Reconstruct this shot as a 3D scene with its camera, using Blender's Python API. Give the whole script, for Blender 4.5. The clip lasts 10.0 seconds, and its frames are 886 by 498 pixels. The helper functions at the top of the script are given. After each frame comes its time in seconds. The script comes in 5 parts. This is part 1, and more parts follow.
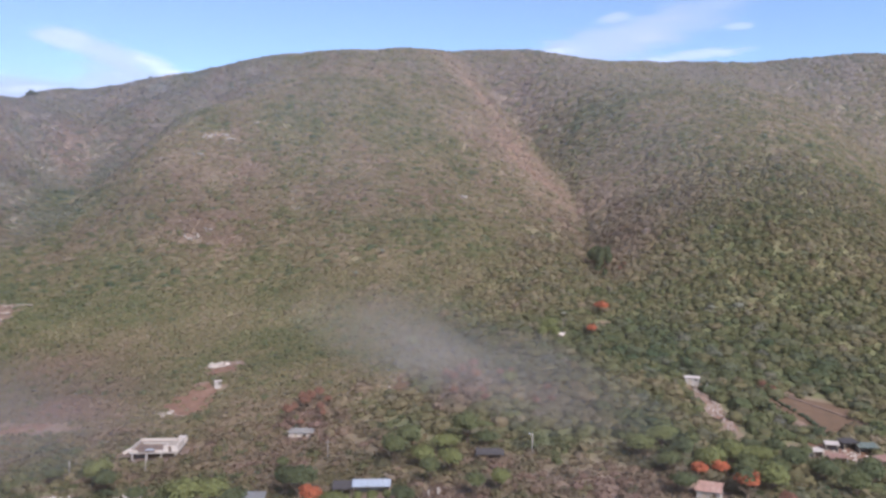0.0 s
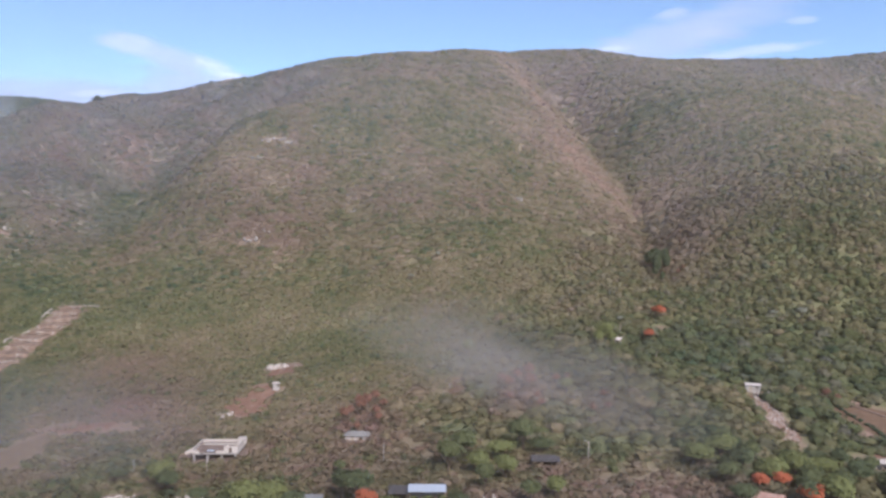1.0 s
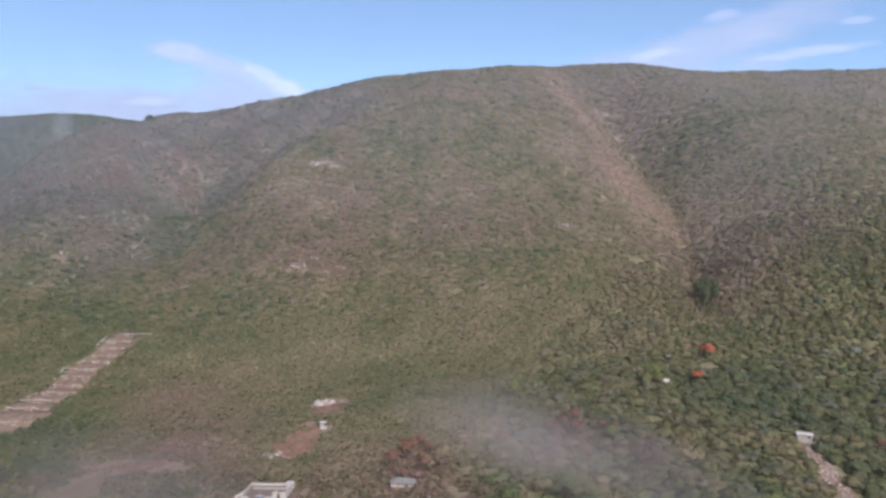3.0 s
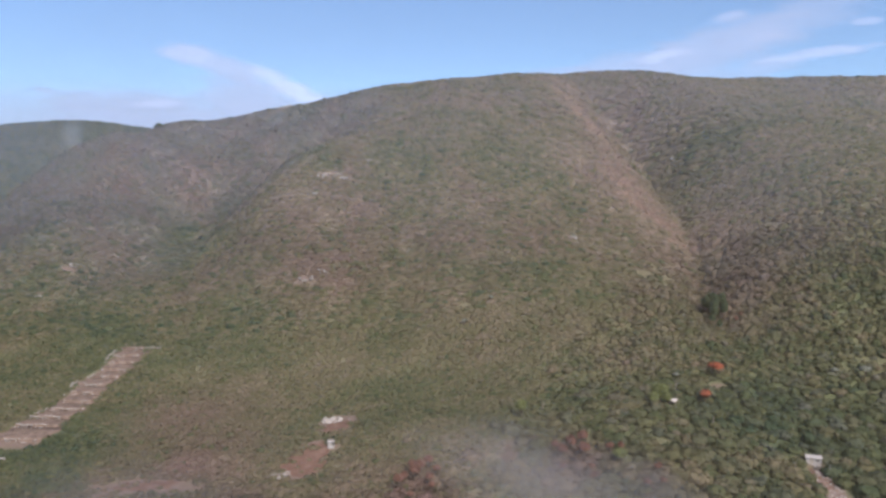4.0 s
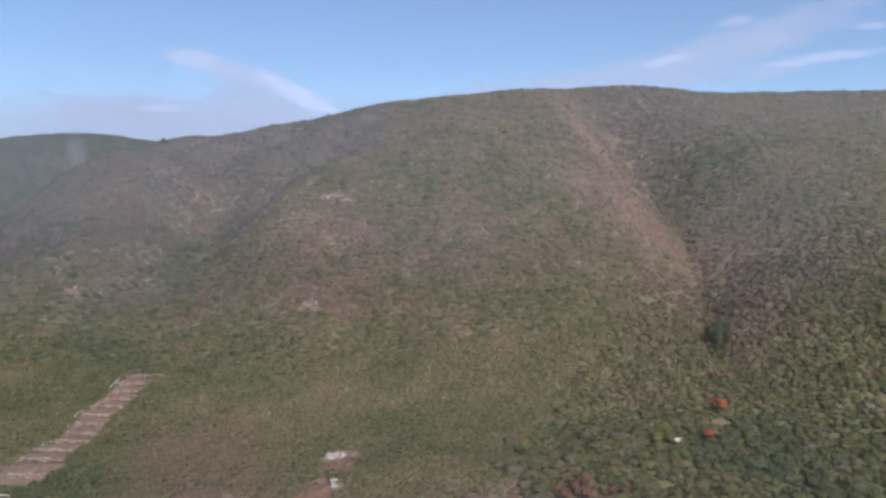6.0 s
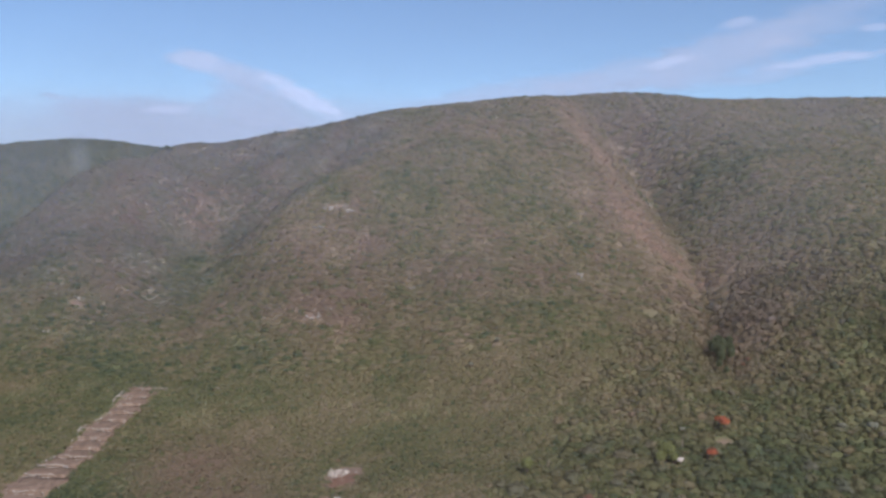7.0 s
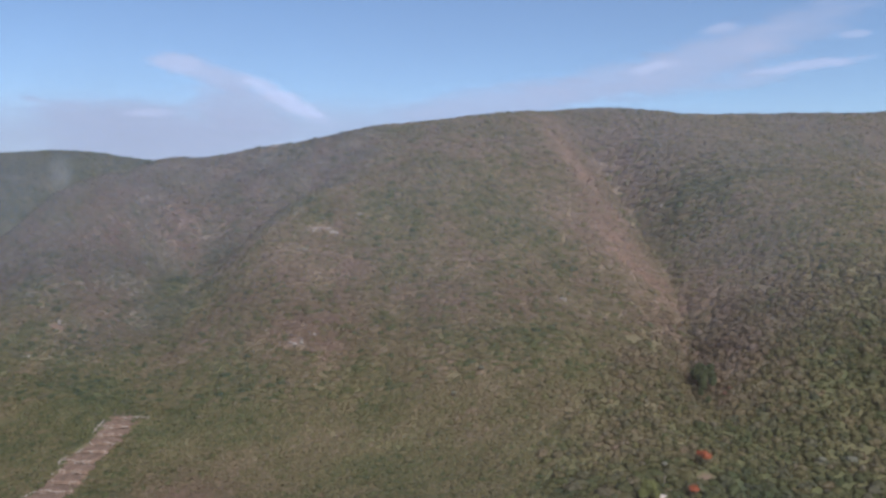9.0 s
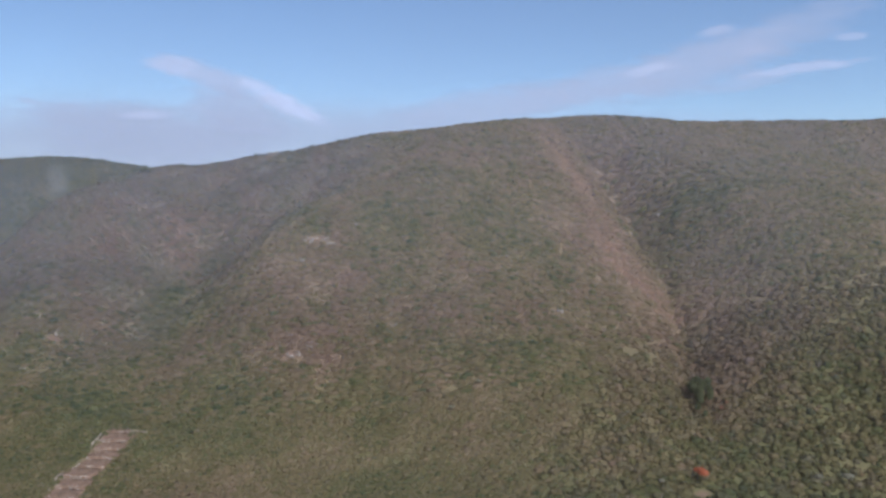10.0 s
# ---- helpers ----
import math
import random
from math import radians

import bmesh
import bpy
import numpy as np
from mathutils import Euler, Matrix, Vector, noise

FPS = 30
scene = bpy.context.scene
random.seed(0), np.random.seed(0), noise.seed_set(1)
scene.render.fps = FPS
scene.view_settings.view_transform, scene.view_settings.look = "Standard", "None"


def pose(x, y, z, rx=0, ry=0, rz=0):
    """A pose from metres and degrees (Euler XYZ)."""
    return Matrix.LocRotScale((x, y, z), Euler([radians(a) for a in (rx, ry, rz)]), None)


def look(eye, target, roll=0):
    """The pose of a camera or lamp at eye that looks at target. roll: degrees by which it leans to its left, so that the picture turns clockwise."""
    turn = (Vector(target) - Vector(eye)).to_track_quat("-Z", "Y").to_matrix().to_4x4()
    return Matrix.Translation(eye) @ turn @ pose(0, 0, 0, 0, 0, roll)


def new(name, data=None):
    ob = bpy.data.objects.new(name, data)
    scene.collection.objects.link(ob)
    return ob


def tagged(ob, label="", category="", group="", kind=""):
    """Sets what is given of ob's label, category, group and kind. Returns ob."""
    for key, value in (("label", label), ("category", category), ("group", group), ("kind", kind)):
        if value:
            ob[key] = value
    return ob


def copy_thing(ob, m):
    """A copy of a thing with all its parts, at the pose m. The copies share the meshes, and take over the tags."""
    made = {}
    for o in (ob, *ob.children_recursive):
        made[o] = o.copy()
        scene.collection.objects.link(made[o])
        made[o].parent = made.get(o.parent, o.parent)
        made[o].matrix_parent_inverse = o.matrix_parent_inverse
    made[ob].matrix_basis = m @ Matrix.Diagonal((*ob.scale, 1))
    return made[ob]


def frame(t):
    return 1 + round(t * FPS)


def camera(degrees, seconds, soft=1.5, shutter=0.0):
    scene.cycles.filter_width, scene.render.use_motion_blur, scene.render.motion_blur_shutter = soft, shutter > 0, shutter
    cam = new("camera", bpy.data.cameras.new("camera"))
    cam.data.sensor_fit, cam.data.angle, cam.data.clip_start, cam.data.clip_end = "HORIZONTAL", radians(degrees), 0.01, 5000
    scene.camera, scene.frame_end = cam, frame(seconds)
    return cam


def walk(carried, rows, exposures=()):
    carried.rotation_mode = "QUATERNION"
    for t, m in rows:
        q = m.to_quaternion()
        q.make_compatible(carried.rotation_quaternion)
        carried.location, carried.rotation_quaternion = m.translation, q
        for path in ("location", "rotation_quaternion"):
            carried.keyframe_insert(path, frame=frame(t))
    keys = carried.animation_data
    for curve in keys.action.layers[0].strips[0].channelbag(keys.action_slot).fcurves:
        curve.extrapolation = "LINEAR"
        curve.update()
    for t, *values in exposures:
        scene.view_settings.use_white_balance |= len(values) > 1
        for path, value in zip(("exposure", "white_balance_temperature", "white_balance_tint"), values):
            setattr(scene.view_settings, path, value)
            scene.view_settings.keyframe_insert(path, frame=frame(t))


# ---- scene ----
cam = camera(55.6, 10.0, soft=2.9)
walk(cam, [
    (0.0, pose(0.03, -0.06, 80.00, 87.00, -0.19, -0.00)),
    (0.1, pose(0.01, -0.09, 80.01, 86.99, -0.16, 1.27)),
    (0.2, pose(-0.01, -0.12, 80.02, 86.99, -0.13, 2.06)),
    (0.3, pose(-0.03, -0.15, 80.03, 86.98, -0.09, 2.31)),
    (0.4, pose(-0.05, -0.18, 80.04, 86.98, -0.06, 2.55)),
    (0.5, pose(-0.07, -0.20, 80.03, 86.96, -0.07, 2.80)),
    (1.0, pose(-0.13, -0.30, 81.81, 86.94, -0.02, 3.73)),
    (1.5, pose(-0.17, -0.36, 85.38, 87.02, 0.01, 4.70)),
    (2.0, pose(-0.19, -0.37, 88.94, 87.03, 0.05, 5.55)),
    (2.5, pose(-0.19, -0.36, 92.62, 87.05, 0.07, 6.28)),
    (4.0, pose(-0.10, -0.15, 103.24, 87.11, 0.11, 7.36)),
    (4.5, pose(-0.06, -0.04, 106.82, 87.15, 0.10, 7.45)),
    (5.0, pose(-0.01, 0.08, 110.31, 87.18, 0.10, 7.55)),
    (5.5, pose(0.04, 0.21, 113.70, 87.22, 0.09, 7.55)),
    (7.0, pose(0.14, 0.60, 124.30, 87.22, 0.03, 7.84)),
    (7.5, pose(0.15, 0.71, 127.88, 87.24, 0.01, 7.61)),
    (8.0, pose(0.15, 0.81, 131.33, 87.26, -0.01, 7.23)),
    (8.5, pose(0.12, 0.90, 134.80, 87.29, -0.03, 6.90)),
    (9.0, pose(0.07, 0.96, 138.25, 87.31, -0.04, 6.73)),
    (9.5, pose(-0.00, 0.99, 141.76, 87.31, -0.05, 6.57)),
    (10.0, pose(-0.11, 0.99, 145.00, 87.36, -0.04, 6.52)),
], exposures=((0.0, 0.83, 5780, 15), (1.0, 0.77, 5780, 14), (2.5, 0.66, 5820, 13), (5.0, 0.45, 5880, 12), (10.0, 0.22, 5920, 12)))

# ---- sky and light ----
world = bpy.data.worlds.new("world")
scene.world = world
world.use_nodes = True
wn = world.node_tree
sky = wn.nodes.new("ShaderNodeTexSky")
sky.sky_type, sky.sun_disc = "NISHITA", False
sky.sun_elevation, sky.sun_rotation = radians(42), radians(150)
sky.altitude, sky.air_density, sky.dust_density, sky.ozone_density = 1500, 1.0, 0.4, 2.1
wn.links.new(sky.outputs[0], wn.nodes["Background"].inputs[0])
wn.nodes["Background"].inputs[1].default_value = 0.103
sun = new("sun", bpy.data.lights.new("sun", "SUN"))
sun.data.energy, sun.data.angle, sun.data.color = 4.5, radians(30.0), (1.0, 0.9, 0.78)
SUN_AZ, SUN_EL = radians(150), radians(42)
sun.matrix_world = look((600 * math.sin(SUN_AZ) * math.cos(SUN_EL), 600 * math.cos(SUN_AZ) * math.cos(SUN_EL), 600 * math.sin(SUN_EL)), (0, 0, 0))



# ---- materials ----
class Nodes:
    """A small builder of node materials."""

    def __init__(self, name, rough=0.9, metal=0.0):
        self.mat = bpy.data.materials.new(name)
        self.mat.use_nodes = True
        self.tree = self.mat.node_tree
        self.bsdf = self.tree.nodes["Principled BSDF"]
        self.bsdf.inputs["Roughness"].default_value = rough
        self.bsdf.inputs["Metallic"].default_value = metal
        self.bsdf.inputs["Specular IOR Level"].default_value = 0.2

    def put(self, kind, **inputs):
        n = self.tree.nodes.new(kind)
        for k, v in inputs.items():
            self.feed(n.inputs[k.replace("_", " ")], v)
        return n

    def feed(self, socket, v):
        if isinstance(v, bpy.types.NodeSocket):
            self.tree.links.new(v, socket)
        else:
            socket.default_value = v

    def coords(self):
        return self.tree.nodes.new("ShaderNodeNewGeometry").outputs["Position"]

    def noise(self, scale, detail=4.0, rough=0.6, vector=None):
        n = self.put("ShaderNodeTexNoise", Scale=scale, Detail=detail, Roughness=rough)
        self.feed(n.inputs["Vector"], vector if vector is not None else self.coords())
        return n.outputs["Fac"]

    def ramp(self, fac, stops):
        n = self.tree.nodes.new("ShaderNodeValToRGB")
        self.feed(n.inputs["Fac"], fac)
        e = n.color_ramp.elements
        while len(e) < len(stops):
            e.new(0.5)
        for el, (pos, col) in zip(e, stops):
            el.position, el.color = pos, (*col, 1)
        return n.outputs["Color"]

    def mix(self, fac, a, b, how="MIX"):
        n = self.tree.nodes.new("ShaderNodeMix")
        n.data_type, n.blend_type = "RGBA", how
        for s, v in ((n.inputs[0], fac), (n.inputs[6], a), (n.inputs[7], b)):
            self.feed(s, (*v, 1) if isinstance(v, tuple) and len(v) == 3 else v)
        return n.outputs[2]

    def math(self, op, a, b=0.0, clamp=False):
        n = self.tree.nodes.new("ShaderNodeMath")
        n.operation, n.use_clamp = op, clamp
        self.feed(n.inputs[0], a)
        self.feed(n.inputs[1], b)
        return n.outputs[0]

    def attribute(self, name):
        n = self.tree.nodes.new("ShaderNodeAttribute")
        n.attribute_name = name
        return n.outputs["Fac"]

    def colour(self, v):
        self.feed(self.bsdf.inputs["Base Color"], (*v, 1) if isinstance(v, tuple) else v)
        return self

    def bump(self, height, strength=0.4, distance=0.1):
        n = self.put("ShaderNodeBump", Strength=strength, Distance=distance, Height=height)
        self.feed(self.bsdf.inputs["Normal"], n.outputs[0])
        return self


def plain(name, base, rough=0.85, metal=0.0, vary=0.25, scale=1.5, dirt=None):
    """A surface of one colour with two scales of wear."""
    m = Nodes(name, rough, metal)
    a = m.noise(scale, 5, 0.65)
    b = m.noise(scale * 9, 3, 0.6)
    dark = tuple(c * (1 - vary) for c in base)
    light = tuple(min(1, c * (1 + vary * 0.6)) for c in base)
    col = m.ramp(m.math("ADD", m.math("MULTIPLY", a, 0.7), m.math("MULTIPLY", b, 0.3)), [(0.3, dark), (0.7, light)])
    if dirt:
        col = m.mix(m.ramp(m.noise(scale * 0.6, 6, 0.7), [(0.5, (0, 0, 0)), (0.72, (0.7, 0.7, 0.7))]), col, dirt)
    m.colour(col)
    m.bump(b, 0.3, 0.03)
    return m.mat


# scrub from green to dry, grey of bare twigs that also stands in for shade and haze, and reddish dry brush
SCRUB = [(0.0, (0.066, 0.092, 0.051)), (0.22, (0.116, 0.127, 0.059)), (0.42, (0.176, 0.158, 0.083)),
         (0.6, (0.231, 0.185, 0.118)), (0.78, (0.286, 0.220, 0.162)), (1.0, (0.348, 0.244, 0.180))]
TWIGS_HAZE_GREY = (0.192, 0.176, 0.174)
RED_BRUSH = (0.218, 0.142, 0.120)


def soil_material():
    """Ground under the scrub: low growth, litter and earth that follow the plants' colours."""
    m = Nodes("soil", 0.95)
    big, mid, fine = m.noise(0.012, 5), m.noise(0.09, 6, 0.7), m.noise(1.1, 4)
    fac = m.math("ADD", m.attribute("tint"), m.math("ADD", m.math("MULTIPLY", m.math("SUBTRACT", mid, 0.5), 0.35), m.math("MULTIPLY", m.math("SUBTRACT", big, 0.5), 0.2)), True)
    col = m.mix(m.attribute("grey"), m.ramp(fac, SCRUB), TWIGS_HAZE_GREY)
    col = m.mix(m.attribute("red"), col, RED_BRUSH)
    val = m.put("ShaderNodeHueSaturation", Color=col)
    m.feed(val.inputs["Value"], m.math("ADD", 0.40, m.math("ADD", m.math("MULTIPLY", fine, 0.40), m.math("MULTIPLY", m.noise(0.45, 3, 0.6), 0.40))))
    m.colour(val.outputs[0])
    m.bump(m.math("ADD", mid, m.math("MULTIPLY", fine, 0.3)), 0.8, 0.8)
    return m.mat


def leaf_material(name, stops, rough=0.75, trans=0.45):
    """Foliage: 'tint' runs from green to dry over the plants; every leaf clump differs a little."""
    m = Nodes(name, rough)
    m.bsdf.inputs["Specular IOR Level"].default_value = 0.08
    tint = m.attribute("tint")
    isle = m.tree.nodes.new("ShaderNodeNewGeometry").outputs["Random Per Island"]
    mottle = m.noise(1.4, 4, 0.7)
    fac = m.math("ADD", tint, m.math("ADD", m.math("MULTIPLY", m.math("SUBTRACT", isle, 0.5), 0.10), m.math("MULTIPLY", m.math("SUBTRACT", mottle, 0.5), 0.20)), True)
    col = m.mix(m.attribute("grey"), m.ramp(fac, stops), TWIGS_HAZE_GREY)
    col = m.mix(m.attribute("red"), col, RED_BRUSH)
    val = m.put("ShaderNodeHueSaturation", Color=col)
    m.feed(val.inputs["Value"], m.math("ADD", 0.77, m.math("ADD", m.math("MULTIPLY", isle, 0.16), m.math("MULTIPLY", mottle, 0.3))))
    m.bump(mottle, 0.6, 0.5)
    m.colour(val.outputs[0])
    thin = m.put("ShaderNodeBsdfTranslucent", Color=val.outputs[0])
    both = m.put("ShaderNodeMixShader", Fac=trans)
    m.tree.links.new(m.bsdf.outputs[0], both.inputs[1])
    m.tree.links.new(thin.outputs[0], both.inputs[2])
    m.tree.links.new(both.outputs[0], m.tree.nodes["Material Output"].inputs["Surface"])
    return m.mat


SOIL = soil_material()
FOREST = leaf_material("woodland_leaves", SCRUB)
BARK = plain("bark", (0.16, 0.12, 0.09), 0.95, 0, 0.4, 2.0)

# ---- the lie of the land ----
FOOT, RISE, MID_Y, LEAN, BOW, SPREAD, FALL = 1.715, 184.9, 535.2, 0.1499, 0.5525, 64.66, 0.2745
# east, north, half widths across and along, turn, height: spurs and summits rise, ravines and side valleys fall
FORMS = (
    (-16, 449, 48, 99, 37, 19.5),
    (72, 701, 34, 87, 16, -43.0),
    (214, 509, 75, 200, -31, 64.2),
    (-206, 682, 60, 75, -10, -81.0),
    (-270, 624, 35, 117, 20, -46.9),
    (-510, 729, 42, 120, -11, -57.1),
    (38, 904, 169, 124, 39, 58.7),
    (-274, 796, 117, 22, -13, 18.9),
    (-611, 984, 146, 35, -5, 24.4),
    (430, 954, 152, 73, -13, 89.3),
    (404, 788, 80, 182, 7, -51.2),
    (-55, 311, 92, 26, -10, 7.8),
    (111, 327, 57, 76, 5, -18.8),
    (-239, 687, 51, 79, -60, 53.2),
    (-283, 545, 155, 25, 26, 16.2),
    (-190, 627, 47, 151, -8, 25.5),
)
CANOPY = 2.0
# sharp-cut ravines: their line (north, east), depth, half width, and where they begin and end with the lengths over which they do
RAVINE_N, RAVINE_E = (330, 400, 450, 505, 572, 648, 718, 785, 860), (66, 84, 80, 86, 84, 79, 73, 50, 17)
RAVINES = (
    (RAVINE_N, RAVINE_E, 21.2, 20.0, 360, 120, 900, 150),
    ((500, 540, 580, 620, 660, 700, 760), (-261.9, -265.8, -215.6, -215.1, -187.1, -196.6, -130.1), 10.5, 30.0, 480, 80, 800, 120),
    ((560, 640, 700, 770, 850, 920), (-450.2, -439.7, -458.4, -438.6, -471.4, -470), 26.0, 28.7, 540, 100, 960, 120),
)


def smooth_noise(x, y, size, seed):
    """Gentle waves of about that size, from -1 to 1."""
    r = np.random.RandomState(seed)
    z = 0
    for k in range(7):
        a, s, p = r.uniform(0, 6.283), size * r.uniform(0.6, 1.7), r.uniform(0, 6.283)
        z = z + np.sin((x * math.cos(a) + y * math.sin(a)) * 6.283 / s + p + 1.3 * np.sin((x * math.sin(a) - y * math.cos(a)) * 6.283 / (2.3 * s)))
    return z / 4.0


def land(x, y):
    """Height of the bare ground."""
    x, y = np.asarray(x, float), np.asarray(y, float)
    z = FOOT + RISE / (1 + np.exp(-np.clip((y - MID_Y - LEAN * x - BOW * np.clip(x, -900, 900) ** 2 / 1000) / SPREAD, -30, 30))) + FALL * (np.clip(y, 0, 1500) - 300) / 100
    for north, east, deep, wide, y0, d0, y1, d1 in RAVINES:
        off = np.sqrt((x - np.interp(y, north, east)) ** 2 + 9)
        z = z - deep * np.exp(-off / wide) * np.clip((y - y0) / d0, 0, 1) * np.clip((y1 - y) / d1, 0, 1)
    for cx, cy, sx, sy, turn, high in FORMS:
        c, s = math.cos(radians(turn)), math.sin(radians(turn))
        u, v = (x - cx) * c + (y - cy) * s, -(x - cx) * s + (y - cy) * c
        z = z + high * np.exp(-0.5 * (u / sx) ** 2 - 0.5 * (v / sy) ** 2)
    return z - CANOPY + 0.7 * smooth_noise(x, y, 60, 3) * np.clip((y - 250) / 150, 0.15, 1)


def at(x, y, up=0.0):
    return Vector((x, y, float(land(x, y)) + up))


def mesh_object(name, verts, faces, material, smooth=False):
    me = bpy.data.meshes.new(name)
    me.from_pydata(verts, [], faces)
    me.materials.append(material)
    if smooth:
        me.polygons.foreach_set("use_smooth", [True] * len(me.polygons))
    me.update()
    return new(name, me)


def spaced(core_a, core_b, step, far):
    """Even steps from core_a to core_b, and widening ones out to -far and far."""
    core = list(np.arange(core_a, core_b + 0.1, step))
    lo, hi, d = [], [], step
    a, b = core_a, core_b
    while a > -far or b < far:
        d *= 1.25
        a, b = a - d, b + d
        if a - d / 2 > -far * 1.3:
            lo.append(a)
        if b < far * 1.3:
            hi.append(b)
    return np.array(lo[::-1] + core + hi)


def build_ground():
    gx, gy = spaced(-640, 520, 5, 4500), spaced(150, 1060, 5, 4500)
    X, Y = np.meshgrid(gx, gy)
    Z = land(X, Y)
    nx, ny = len(gx), len(gy)
    verts = np.stack([X, Y, Z], -1).reshape(-1, 3)
    i = (np.arange(ny - 1)[:, None] * nx + np.arange(nx - 1)).ravel()
    faces = np.stack([i, i + 1, i + nx + 1, i + nx], 1)
    ob = mesh_object("ground", verts.tolist(), faces.tolist(), SOIL, True)
    x, y = X.ravel(), Y.ravel()
    bare = inside(x, y, CLEARINGS + THINNED)
    for key, values in (("tint", np.where(bare, 0.5, dryness(x, y))), ("grey", twig_and_haze_grey(x, y)), ("red", np.where(bare, 0.75, redness(x, y)))):
        ob.data.attributes.new(key, "FLOAT", "POINT").data.foreach_set("value", np.clip(values, 0, 1).astype(np.float32))
    return tagged(ob, "dry brown hillside soil under scrub", "ground", kind="structure")

# ---- woodland ----
# cleared places: east, north, half width, half depth
CLEARINGS = (
    (-214, 318, 11, 16), (-213, 347, 8.5, 24), (-216, 382, 8.5, 26), (-217, 405, 8, 11), (116, 264, 7, 11), (-85, 249, 9, 8), (-86, 326, 5.5, 11), (-43, 253, 4.5, 4.5), (-17, 200, 8, 7), (84, 279, 4.5, 5), (108, 232, 14, 8),
    (84.5, 258, 4.0, 20), (12.8, 221, 4.0, 2.6), (63, 194, 4, 5), (-81, 209, 4, 3), (-46, 201, 4, 4), (-81, 299, 4, 4), (65, 200, 6, 6), (121, 274, 24, 1),
    (-150, 560, 8, 4), (-141, 469, 6, 3), (11.6, 504, 3.5, 3), (-304, 496, 6, 3), (-256, 785, 7, 4), (88, 432, 2.5, 4), (-30, 189, 6, 6), (66, 341, 4, 4), (58, 319, 2.6, 4.5), (41, 315, 3.2, 4), (-18.4, 281, 1.2, 6), (-10.4, 280, 1.2, 5), (-152, 250, 7, 21),
)
# places with only a few bushes left
THINNED = (
    (-141, 275, 22, 6.0), (-152, 250, 8, 22), (-213, 316, 13, 16), (-85, 249, 12, 10), (-88, 292, 8, 15), (-85, 325, 9, 14), (118, 264, 14, 18), (116, 230, 17, 10),
    (-13, 284, 3.5, 9), (85, 258, 4.5, 22), (-100, 213, 8, 5),
)


def ball(sub, cut=-0.45):
    """Vertices and faces of a geodesic ball without its lowest faces."""
    bm = bmesh.new()
    bmesh.ops.create_icosphere(bm, subdivisions=sub, radius=1)
    v = np.array([w.co[:] for w in bm.verts])
    f = np.array([[w.index for w in q.verts] for q in bm.faces])
    bm.free()
    f = f[v[f][:, :, 2].mean(1) > cut]
    used = np.unique(f)
    back = np.full(len(v), -1)
    back[used] = np.arange(len(used))
    return v[used], back[f]


